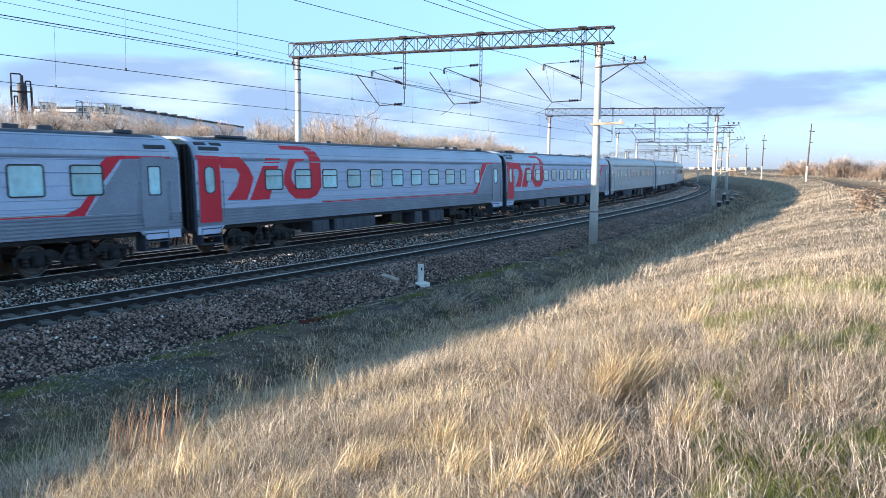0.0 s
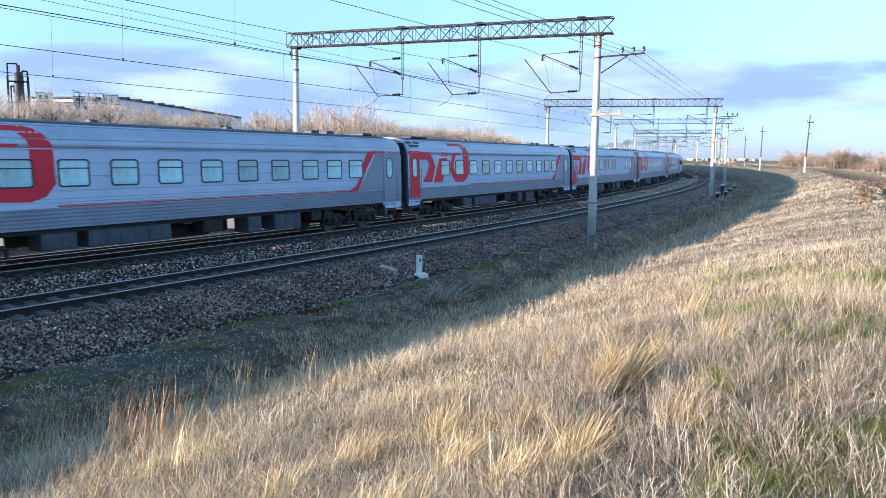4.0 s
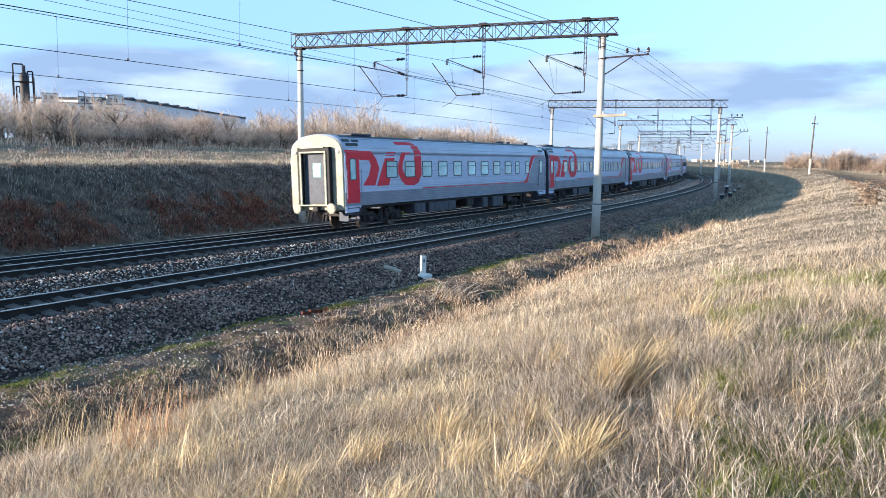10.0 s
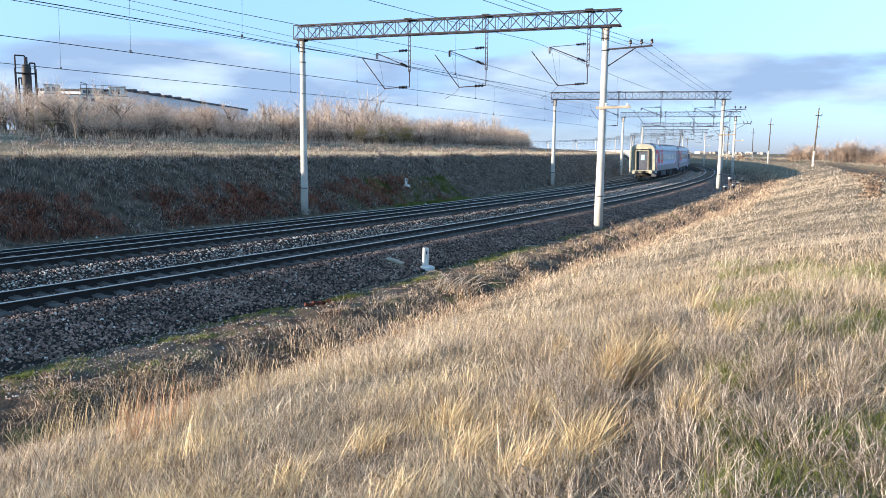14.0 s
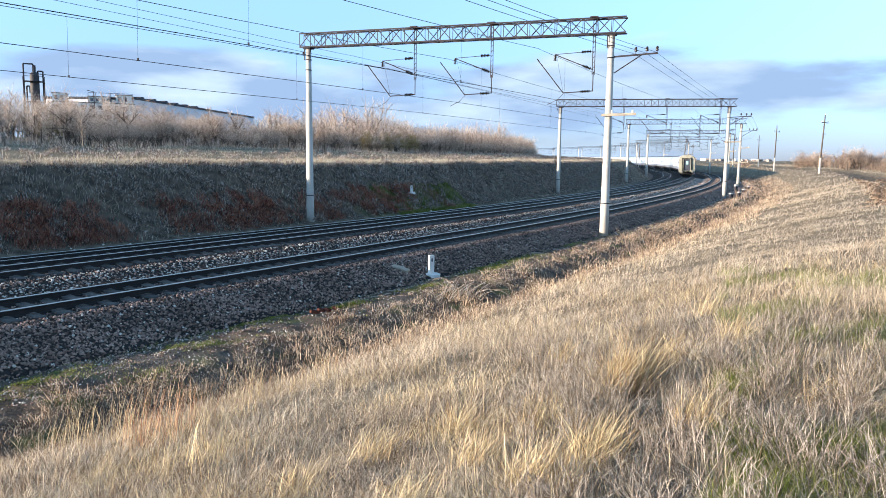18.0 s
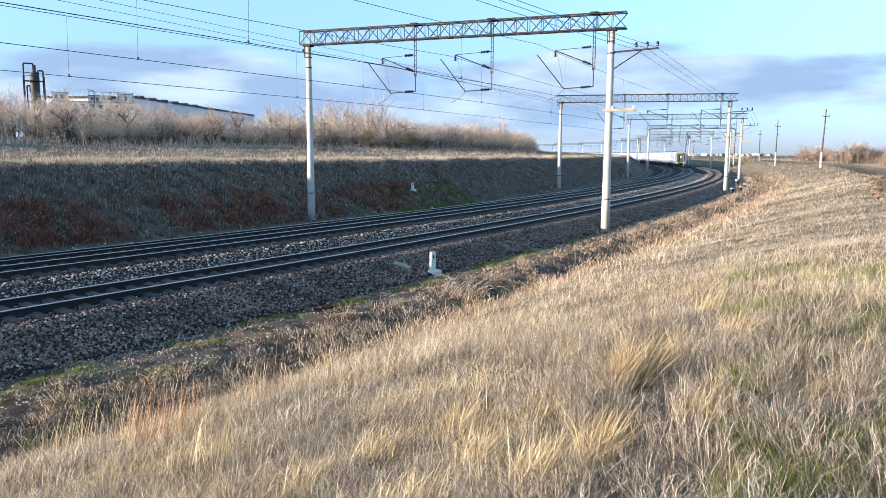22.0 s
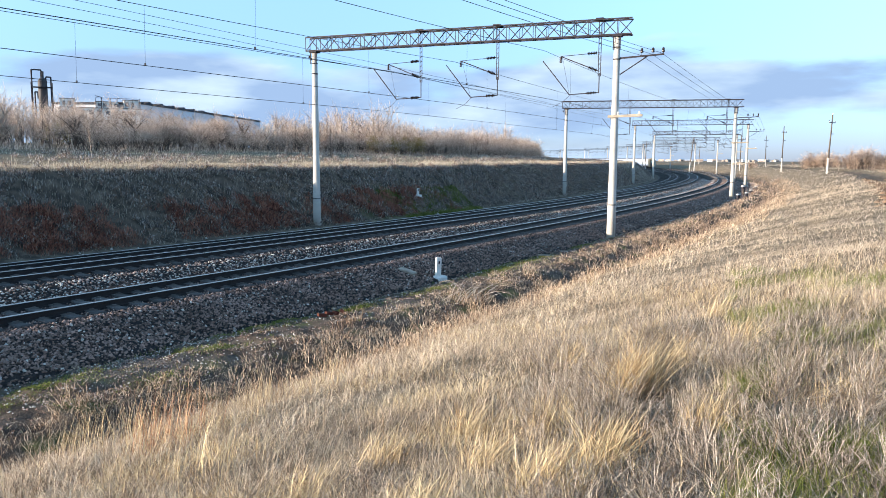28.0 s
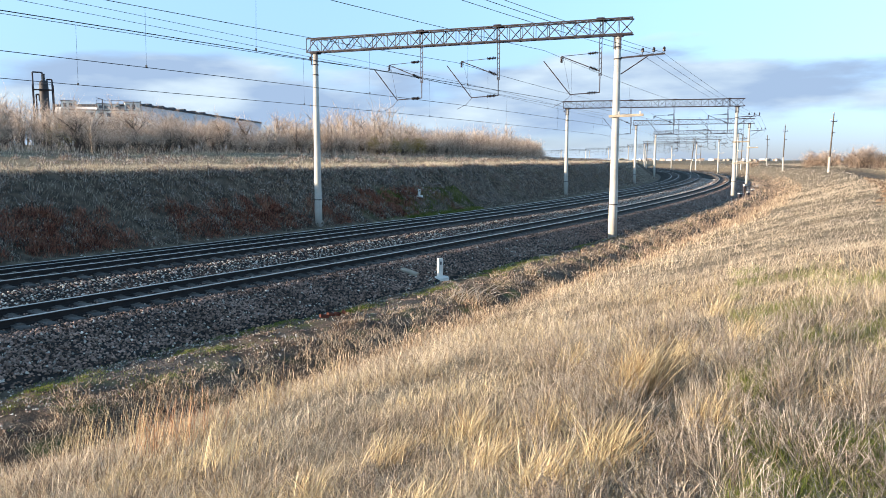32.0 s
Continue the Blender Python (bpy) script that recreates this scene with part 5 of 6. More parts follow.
    sow("green_grass", x, y, 0.06, 0.2, 0.0035, G_GREEN, "fresh green grass between the dry stalks", lean=0.5)
    # thin grey stalks among the wormwood
    x, y = clumped(*only(*fan(46000, 2.2, 11, -37, -7), 15, 60), 2.8, 0.0, 31)
    sow("grey_stalks", x, y, 0.08, 0.28, 0.0018, G_GREY, "thin bleached grey stalks among wormwood", lean=1.0, curl=1.2, segs=3)
    # far slope of the cutting
    scrub("slope_scrub", clumped(*strip(4200, -16, 110, -13.8, -8.6), 0.7, -0.3, 33), 60, 0.2, 0.5, G_SCRUB, "low grey scrubby weed clumps on the cutting's slope")
    scrub("rust_scrub", clumped(*strip(760, -15, 27, -11.0, -8.7), 0.6, -0.1, 6), 90, 0.25, 0.55, G_RUST, "rust-red dead weed clumps at the slope's foot")
    x, y = strip(60000, -16, 150, -13.9, -8.3)
    x, y = clumped(x, y, 1.6, -0.45, 3)
    sow("slope_weeds", x, y, 0.12, 0.36, 0.018, G_DARK, "dull dark weeds on the cutting's slope", lean=0.8, category="weeds")
    x, y = strip(16000, -14, 30, -10.8, -8.4)
    x, y = clumped(x, y, 0.9, 0.0, 6)
    sow("rust_weeds", x, y, 0.2, 0.5, 0.014, G_RUST, "rust-red dead weeds at the slope's foot", lean=0.6, category="weeds")
    x, y = clumped(*strip(24000, -16, 120, -13.7, -9.2), 1.1, 0.1, 8)
    sow("pale_weeds", x, y, 0.15, 0.45, 0.014, G_STRAW, "bleached weed stems on the cutting's slope", lean=0.6, category="weeds")
    x, y = strip(24000, 21, 33, -11.0, -8.0)
    sow("green_grass", x, y, 0.10, 0.24, 0.02, G_GREEN, "green grass at the slope's foot", lean=0.5)
    # crest and plateau
    x, y = strip(90000, -30, 210, -17.5, -13.3)
    sow("crest_grass", x, y, 0.1, 0.32, 0.016, G_CREST, "pale tall grass along the cutting's crest", lean=0.4)
    x, y = strip(70000, -40, 260, -60, -17)
    x, y = clumped(x, y, 0.25, -0.1, 1)
    sow("plateau_grass", x, y, 0.12, 0.35, 0.025, G_CREST, "dry grass on the plateau", lean=0.4)
    scrub("plateau_scrub", clumped(*strip(1500, -40, 200, -38, -16.5), 0.3, -0.1, 41), 50, 0.3, 0.6, G_SCRUB, "dull brown weed clumps on the plateau")
    x, y = strip(26000, -50, 340, -66, -42)
    x, y = clumped(x, y, 0.3, -0.2, 2)
    sow("undergrowth", x, y, 0.4, 1.2, 0.04, G_TWIG, "leafless brown undergrowth under the trees", lean=0.35, category="thicket")


def brushwood(name, x, y, h0, h1, label, twigs=26, slant=0.16, thick=1.0, twig=None):
    """Dense leafless thicket: pale crooked stems, each with rising twigs."""
    n = len(x)
    z = ground_z(x, y) - 0.1 * thick
    h = RNG.uniform(h0, h1, n) * (0.85 + 0.35 * wob(x, y, 0.12, 17))
    az, lean = RNG.uniform(0, 6.28, n), np.abs(RNG.normal(0, slant, n))
    d = np.stack([np.cos(az) * np.sin(lean), np.sin(az) * np.sin(lean), np.cos(lean)], 1)
    P0 = np.stack([x, y, z], 1)

    def spikes(p, q, w):
        side = np.cross(q - p, RNG.normal(0, 1, p.shape))
        side /= np.linalg.norm(side, axis=1)[:, None] + 1e-6
        return np.stack([p - side * w, p + side * w, q], 1)
    P1 = P0 + d * (h * 0.8)[:, None]
    st = spikes(P0, P1, 0.075 * thick).reshape(-1, 3)
    tri = []
    f = RNG.uniform(0.22, 0.98, (n, twigs))
    base = (P0[:, None] + (P1 - P0)[:, None] * f[..., None]).reshape(-1, 3)
    m = len(base)
    a, up = RNG.uniform(0, 6.28, m), RNG.uniform(0.25, 1.2, m)
    td = np.stack([np.cos(a) * np.sin(up), np.sin(a) * np.sin(up), np.cos(up)], 1)
    tl = np.repeat(h, twigs) * RNG.uniform(0.12, 0.34, m)
    tip = base + td * tl[:, None]
    tri.append(spikes(base, tip, 0.026 * thick))
    for k in range(2):
        b2 = base + (tip - base) * RNG.uniform(0.3, 0.9, (m, 1))
        d2 = td + RNG.normal(0, 0.6, (m, 3)) + np.array([0, 0, 0.2])
        tri.append(spikes(b2, b2 + d2 * (tl * RNG.uniform(0.25, 0.55, m))[:, None], 0.014 * thick))
    v = np.concatenate(tri).reshape(-1, 3)
    ob = tagged(new(name, fast_mesh(name, v, np.arange(len(v)).reshape(-1, 3), twig or G_TWIG)), label, "thicket", kind="stuff")
    k = RNG.random(m) < 0.22                                   # main boughs
    bough = spikes(base[k], tip[k], 0.04 * thick).reshape(-1, 3)
    w = np.concatenate([st, bough])
    part("trunk", fast_mesh("trunk", w, np.arange(len(w)).reshape(-1, 3), G_STEM), None, ob, "dark bare stems")


def scrub(name, xy, per, r0, r1, material, label):
    """Low weeds in rounded clumps: a dome of short crooked sprigs on each."""
    cx, cy = xy
    n, m = len(cx), len(cx) * per
    size = np.repeat(RNG.uniform(r0, r1, n), per)
    q = RNG.normal(0, 1, (m, 3))
    q /= np.linalg.norm(q, axis=1)[:, None]
    q *= (RNG.uniform(0.35, 1.0, m) * size)[:, None]
    x, y = np.repeat(cx, per) + q[:, 0] * 0.8, np.repeat(cy, per) + q[:, 1] * 0.8
    z = ground_z(x, y) + np.abs(q[:, 2]) * 0.85
    r = np.hypot(x, y)
    w = np.maximum(0.008 * RNG.uniform(0.6, 1.6, m), r * 0.0009)
    h = size * RNG.uniform(0.2, 0.5, m)
    az = np.arctan2(q[:, 1], q[:, 0]) + RNG.normal(0, 0.7, m)
    me = blade_mesh(name, np.stack([x, y, z], 1), h, w, az, RNG.uniform(0.1, 1.5, m), RNG.normal(0.1, 0.5, m), material, 2)
    tagged(new(name, me), label, "weeds", kind="stuff")


def thin_right(x, y, keep):
    """Thin the grass out among the wormwood."""
    a = np.degrees(np.arctan2(x, y))
    k = (a < 11) | (np.hypot(x, y) > 5.6) | (RNG.random(len(x)) < keep)
    return x[k], y[k]


def past_verge(x, y):
    """Leave the trodden strip at the ballast's foot free of tall weeds."""
    s, d = line_of(x, y)
    k = d > np.interp(s, [-16, -10, -4, 0], [10.9, 10.6, 10.2, 9.9]) + 0.3 * wob(x, y, 1.4, 71)
    return x[k], y[k]


def off_road(x, y):
    k = road_mask(*line_of(x, y)) < 0.3
    return x[k], y[k]


def tuft(name, x, y, n, h, material, label, spread=0.16, toward=0.2, lean=0.5, curl=0.6):
    """One clump of long blades fanning from a root."""
    bx, by = x + RNG.normal(0, spread * 0.5, n), y + RNG.normal(0, spread * 0.5, n)
    z = ground_z(bx, by)
    az = np.where(RNG.random(n) < 0.6, RNG.normal(toward, 0.55, n), RNG.uniform(0, 6.28, n))
    me = blade_mesh(name, np.stack([bx, by, z], 1), RNG.uniform(0.5, 1, n) * h, RNG.uniform(0.003, 0.0065, n), az, np.abs(RNG.normal(0, lean, n)), RNG.uniform(0.1, curl, n), material, 4)
    tagged(new(name, me), label, "grass tuft", "grass tufts", kind="stuff")


def wormwood(x, y, k):
    """Low bush: woody stems set with tiny grey leaves."""
    t = thing("wormwood_bush", pose(x, y, float(ground_z(np.array([x]), np.array([y]))[0]), 0, 0, 0), "low grey-leaved wormwood bush among dry grass", "shrub", "wormwood bushes")
    stems, base, hh, aa = Mesher(), [], [], []
    rnd = random.Random(int(x * 911 + y * 37))
    for i in range(int(20 * k)):
        a, tilt, ln = rnd.uniform(0, 6.28), rnd.uniform(0.1, 1.15), rnd.uniform(0.10, 0.22) * k
        d = Vector((math.cos(a) * math.sin(tilt), math.sin(a) * math.sin(tilt), math.cos(tilt)))
        r0 = Vector((rnd.uniform(-0.08, 0.08), rnd.uniform(-0.08, 0.08), -0.01))
        stems.tube(r0, r0 + d * ln, 0.0022, 0.0012, n=3, caps=False)
        for j in range(4):
            b0 = r0 + d * ln * rnd.uniform(0.35, 1.0)
            bd = (d + Vector((rnd.gauss(0, 0.6), rnd.gauss(0, 0.6), rnd.uniform(0, 0.5)))).normalized() * ln * rnd.uniform(0.2, 0.4)
            stems.tube(b0, b0 + bd, 0.0014, 0.0008, n=3, caps=False)
            for q in range(8):
                base.append((b0 + bd * rnd.uniform(0.1, 1.05))[:]); hh.append(rnd.uniform(0.010, 0.022)); aa.append(rnd.uniform(0, 6.28))
    n = len(base)
    lv = blade_mesh("foliage", np.array(base) + np.array([0, 0, 0.01]), np.array(hh), np.full(n, 0.0048), np.array(aa), RNG.uniform(0.2, 1.4, n), RNG.uniform(0, 0.4, n), G_GREY)
    part("branchwork", stems, G_GREY, t)
    part("foliage", lv, None, t, "tiny grey leaves")


def make_tufts():
    for x, y, n, h in ((1.42, 5.9, 420, 0.62), (1.60, 6.0, 300, 0.66), (0.95, 4.45, 380, 0.5), (0.50, 4.05, 360, 0.5), (1.75, 4.85, 240, 0.36), (-0.55, 5.2, 120, 0.4), (0.1, 5.6, 160, 0.36), (-1.0, 4.6, 160, 0.34), (2.9, 7.2, 160, 0.4),
                       (0.2, 4.7, 180, 0.34), (0.75, 5.3, 200, 0.36), (-0.2, 3.9, 160, 0.36), (1.2, 7.4, 140, 0.4), (3.3, 9.0, 160, 0.4), (2.2, 6.9, 120, 0.4)):
        tuft("grass_tuft", x, y, n, h, G_GOLD, "tuft of long golden grass bent by the wind", toward=0.15)
    for x, y, n, h in ((-5.2, 9.5, 60, 0.85), (-4.9, 9.3, 40, 0.8), (-2.95, 7.1, 80, 0.8), (-2.75, 7.2, 50, 0.75), (-1.95, 5.6, 70, 0.6), (-3.6, 8.1, 50, 0.75), (-2.3, 8.6, 40, 0.7), (-1.6, 9.2, 40, 0.65), (-4.2, 8.7, 40, 0.7)):
        tuft("tall_stalks", x, y, n, h, G_TAN if x < -2.5 and y < 7.5 else G_GOLD, "tall upright golden stalks on the bank", spread=0.3, lean=0.12, curl=0.2)
    rnd = random.Random(8)
    for k in range(150):
        a, r = radians(rnd.uniform(-37, -6)), rnd.uniform(2.4, 8.5)
        wormwood(-math.sin(a) * r, math.cos(a) * r, rnd.uniform(1.0, 1.8))
    for k in range(14):
        a, r = radians(rnd.uniform(-4, 30)), rnd.uniform(3.2, 6.0)
        wormwood(-math.sin(a) * r, math.cos(a) * r, rnd.uniform(0.6, 1.0))
    # arching dead stems at the ditch
    t = thing("dead_bramble", pose(0.45, 20.6, -0.66), "arching bleached dead stems beside the ditch", "shrub")
    for k in range(34):
        mb = Mesher()
        a = rnd.uniform(-0.5, 0.9) if k % 3 else rnd.uniform(0, 6.28)
        ln, hi = rnd.uniform(0.6, 1.7), rnd.uniform(0.45, 1.0)
        o = Vector((rnd.uniform(-0.7, 0.7), rnd.uniform(-0.3, 0.3), 0))
        pts = [o + Vector((math.cos(a) * ln * f, math.sin(a) * ln * f, hi * 4 * f * (1 - f * 0.9) * 0.6)) for f in (0, 0.2, 0.4, 0.6, 0.8, 1.0)]
        for p0, p1 in zip(pts[:-1], pts[1:]):
            mb.tube(p0, p1, 0.010, 0.009, n=4, caps=False)
        part("stem", mb, G_GREY, t)


make_grass()
make_tufts()


def make_stones():
    """Loose crushed stone lying on the ballast."""
    n = 190000
    s = -24 + 150 * RNG.random(n) ** 2.0
    pick = RNG.random(n)
    n_edge = RNG.random(n) ** 2 * 2.6
    edge = 8.6 + 0.28 * np.sin(s * 0.9) + 0.2 * np.sin(s * 2.3 + 1)
    d = np.select([pick < 0.40, pick < 0.55, pick < 0.75, pick < 0.88],
                  [6.75 + (edge - 6.75) * RNG.random(n), edge + n_edge, RNG.uniform(1.6, 4.0, n), RNG.uniform(3.9, 6.8, n)], RNG.uniform(-1.4, 1.6, n))
    x, y = spot(s, d)
    prof_d = [-1.5, -0.7, 0.7, 1.5, 1.9, 2.75, 3.35, 3.8, 4.5, 6.1, 6.8, 7.1, 7.9, 8.5, 9.0]
    prof_z = [-0.21, -0.185, -0.14, -0.12, -0.17, -0.38, -0.36, -0.23, -0.19, -0.13, -0.11, -0.16, -0.44, -0.63, -0.95]
    bed = np.interp(d, prof_d, prof_z)
    z = np.where(d < 8.4, bed, np.maximum(bed, ground_z(x, y, (s, d)))) + 0.005
    on_rail = np.minimum(np.abs(np.abs(d) - 0.795), np.abs(np.abs(d - TRACKS[2]) - 0.795)) < 0.12
    s, d, x, y, z = (q[~on_rail] for q in (s, d, x, y, z))
    n = len(s)
    base = np.array([[1, 0, 0], [-1, 0.1, 0], [0.1, 1, 0.1], [0, -1, -0.1], [0.1, 0, 0.8], [0, 0.1, -0.8]])
    tri = np.array([[0, 2, 4], [2, 1, 4], [1, 3, 4], [3, 0, 4], [2, 0, 5], [1, 2, 5], [3, 1, 5], [0, 3, 5]])
    size = RNG.uniform(0.022, 0.052, n) * (1 + np.clip((s - 25) / 50, 0, 1.6)) * np.where(d > 8.6, 0.55, 1.0) * np.where(((d > 3.9) & (d < 6.8)) | (d < 1.6), 0.7, 1.0)
    v = base[None] * size[:, None, None] * RNG.uniform(0.6, 1.3, (n, 6, 1))
    a = RNG.uniform(0, 2 * np.pi, n)
    c, sn = np.cos(a)[:, None], np.sin(a)[:, None]
    tiltv = RNG.uniform(-0.7, 0.7, n)[:, None]
    vx, vy, vz = v[..., 0] * c - v[..., 1] * sn, v[..., 0] * sn + v[..., 1] * c, v[..., 2]
    vz = vz + vx * tiltv * 0.6
    out = np.stack([vx + x[:, None], vy + y[:, None], vz + z[:, None]], -1)
    # the larger pale share between the tracks stands for stones catching the sun
    pale = RNG.random(n) < np.where((d > 1.6) & (d < 3.9), 0.38, np.where(d > 8.6, 0.3, 0.05))
    for nm, sel, m, lab in (("ballast_stones", ~pale, M_STONE, "loose dark crushed stone on the ballast"), ("pale_and_sunlit_stones", pale, M_STONE_PALE, "loose pale stones among the ballast, extra ones standing for sunlit stones")):
        o = out[sel]
        t = (np.arange(len(o))[:, None, None] * 6 + tri[None]).reshape(-1, 3)
        tagged(new(nm, fast_mesh(nm, o.reshape(-1, 3), t, m)), lab, "gravel", kind="stuff")


make_stones()


def make_foot_stones():
    """A few whitish stones at the foot of the cutting's slope."""
    rnd = random.Random(4)
    for k in range(26):
        mb = Mesher()
        r = rnd.uniform(0.05, 0.11)
        mb.lathe((0, 0, -0.02), (rnd.uniform(-0.3, 0.3), 0.2, 1), [(0, r * 0.6), (r * 0.4, r), (r * 0.9, r * 0.75), (r * 1.2, r * 0.25)], 7)
        x, y = (float(q) for q in spot(rnd.uniform(-12, 34), rnd.uniform(-9.4, -7.7)))
        ob = new("stone", mb.mesh("stone", M_STONE_PALE))
        ob.matrix_basis = pose(x, y, float(ground_z(np.array([x]), np.array([y]))[0]), 0, 0, rnd.uniform(0, 360))
        tagged(ob, "whitish stone lying at the cutting's foot", "stone", "whitish stones")


make_foot_stones()

# ------------------------------------------------------------------ trees


def tree_meshes(seed, h, spread, levels=4, leaves=False, stems=0):
    rnd = random.Random(seed)
    wood, tips = Mesher(), []

    def limb(p, d, ln, r, lv):
        q = p + d * ln
        mid = p + d * ln * 0.5 + Vector((rnd.uniform(-1, 1), rnd.uniform(-1, 1), 0)) * ln * 0.06
        if lv <= 2:
            wood.tube(p, mid, r, r * 0.8, n=5 if lv < 2 else 3, caps=False)
            wood.tube(mid, q, r * 0.8, r * 0.6, n=5 if lv < 2 else 3, caps=False)
        else:
            tips.append((p, q, r))
        if lv == levels:
            return
        kids = rnd.randint(4, 5) if lv < 2 else rnd.randint(5, 7)
        for k in range(kids):
            f = rnd.uniform(0.35, 1.0)
            start = p + (q - p) * f
            side = Vector((rnd.gauss(0, 1), rnd.gauss(0, 1), rnd.gauss(0, 0.5))).normalized()
            nd = (d * rnd.uniform(0.5, 0.9) + side * spread + Vector((0, 0, 0.18))).normalized()
            limb(start, nd, ln * rnd.uniform(0.5, 0.8), r * 0.5, lv + 1)
    for k in range(stems or rnd.randint(1, 3)):
        lean_ = 0.38 if stems else 0.22
        d = Vector((rnd.gauss(0, lean_), rnd.gauss(0, lean_), 1)).normalized()
        sp = 0.9 if stems else 0.2
        limb(Vector((rnd.uniform(-sp, sp), rnd.uniform(-sp, sp), -0.2)), d, h * rnd.uniform(0.36, 0.48), h * (0.010 if stems else 0.016), 1 if stems else 0)
    P = np.array([t[0] for t in tips]); Q = np.array([t[1] for t in tips])
    n = len(P)
    side = np.cross(Q - P, RNG.normal(0, 1, (n, 3)))
    side /= np.linalg.norm(side, axis=1)[:, None] + 1e-6
    w = 0.013 * h / 6
    v = np.stack([P - side * w, P + side * w, Q + side * w * 0.35], 1).reshape(-1, 3)
    crown = fast_mesh("crown", v, np.arange(n * 3).reshape(-1, 3), G_TWIG)
    leaf = None
    if leaves:
        m = 2600
        pick = RNG.integers(0, n, m)
        c = P[pick] + (Q - P)[pick] * RNG.random((m, 1)) + RNG.normal(0, 0.08, (m, 3))
        a, b = RNG.normal(0, 0.055, (m, 3)), RNG.normal(0, 0.055, (m, 3))
        leaf = fast_mesh("foliage", np.stack([c, c + a, c + b], 1).reshape(-1, 3), np.arange(m * 3).reshape(-1, 3), G_LEAF)
    return wood.mesh("trunk", M_BARK), crown, leaf


def make_trees():
    x, y = strip(850, -50, 70, -96, -56)
    brushwood("thicket", x, y, 5.2, 7.6, "dense tall leafless beige thicket behind the cutting")
    x, y = strip(900, 70, 330, -96, -56)
    brushwood("thicket", x, y, 4.4, 6.6, "dense leafless beige thicket behind the cutting")
    x, y = strip(760, 100, 385, -76, -47)
    brushwood("thicket", x, y, 6.0, 8.8, "taller leafless trees along the cutting's far end", 30, 0.22)
    # extra dense row, added to keep the sun off the train in the bend
    x, y = strip(620, 60, 380, -64, -45)
    brushwood("thicket", x, y, 5.6, 8.6, "tall leafless wood, a row added beside the bend to shade the train", 44, 0.24, 1.25)
    x, y = strip(120, 330, 430, -74, -50)
    brushwood("thicket", x, y, 3.5, 6.0, "thin leafless brushwood along the cutting's far end")
    x, y = strip(600, -50, 330, -58, -45)
    brushwood("thicket", x, y, 2.0, 4.0, "lower leafless brushwood at the thicket's edge")
    # brush beyond the dirt road
    for s0, d0, ns, nd, n, hh in ((163, 26, 8, 2.4, 110, 5.4), (156, 29, 7, 3, 90, 5.2), (170, 33, 9, 4, 90, 5.0), (124, 28, 7, 2.4, 100, 5.4), (128, 32, 8, 3, 90, 5.0), (98, 29.5, 6, 2.4, 90, 3.9), (102, 34, 6, 3, 90, 4.0), (205, 19.5, 5, 2, 40, 4.6), (150, 44, 20, 6, 120, 4.4)):
        x, y = spot(RNG.normal(s0, ns * 0.5, n), RNG.normal(d0, nd * 0.5, n))
        n = int(n * 0.55)
        brushwood("bare_brush", x[:n], y[:n], hh * 0.3, hh * 0.75, "leafless reddish brown brush beyond the dirt road", 26, 0.45, 1.0, G_BRUSH)
    kinds = []
    for k in range(6):
        tw, cr, _ = tree_meshes(20 + k, 6.5, 0.75 + 0.08 * k)
        t = thing("bare_tree", Matrix.Identity(4), "leafless grey-brown tree in a roadside thicket", "tree", "bare trees")
        part("trunk", tw, None, t); part("crown", cr, None, t, "bare pinkish-brown twigs")
        kinds.append(t)
    for k in range(4):
        tw, cr, _ = tree_meshes(50 + k, 5.0, 0.6 + 0.1 * k, stems=9)
        t = thing("bare_bush", Matrix.Identity(4), "leafless many-stemmed pale brown bush in a thicket", "bush", "bare bushes")
        part("trunk", tw, None, t); part("crown", cr, None, t, "bare pinkish-brown twigs")
        kinds.append(t)
    tw, cr, lf = tree_meshes(77, 4.2, 0.9, leaves=True)
    yb = thing("yellow_bush", Matrix.Identity(4), "bush with the last yellow-green leaves", "bush", "yellow bushes")
    part("trunk", tw, None, yb); part("crown", cr, None, yb); part("foliage", lf, None, yb, "sparse yellow leaves")
    rnd = random.Random(3)
    places = []
    for k in range(230):
        s = -45 + 340 * rnd.random() ** 1.1
        d = -rnd.uniform(47, 64) if k % 3 else -rnd.uniform(64, 105)
        places.append((s, d, rnd.uniform(0.55, 1.05), rnd.randrange(6)))
    for k in range(245):
        s = -45 + 360 * rnd.random() ** 1.1
        d = -rnd.uniform(44, 60) if k % 2 else -rnd.uniform(60, 95)
        places.append((s, d, rnd.uniform(0.6, 1.2), 6 + rnd.randrange(4)))
    for k in range(70):                 # beyond the dirt road
        places.append((rnd.uniform(105, 190), rnd.uniform(31, 75), rnd.uniform(0.5, 0.85), rnd.randrange(10)))
    for s, d, k in ((162, 26, 1.1), (158, 28.5, 1.0), (170, 31, 1.0), (123, 28, 1.15), (127, 29.5, 1.0), (98, 30, 0.8), (102, 32, 0.8)):
        places.append((s, d, k, 6 + rnd.randrange(4)))
    used = set()
    for s, d, k, i in places:
        x, y = (float(q) for q in spot(s, d))
        z = float(ground_z(np.array([x]), np.array([y]))[0])
        m = pose(x, y, z - 0.1, 0, 0, rnd.uniform(0, 360)) 
        src = kinds[i]
        if i not in used:
            used.add(i)
            src.matrix_basis = m @ Matrix.Diagonal((k, k, k * rnd.uniform(0.85, 1.1), 1))
        else:
            src.scale, old = (k, k, k * rnd.uniform(0.85, 1.1)), src.scale.copy()
            copy_thing(src, m)
            src.scale = old
    first = True
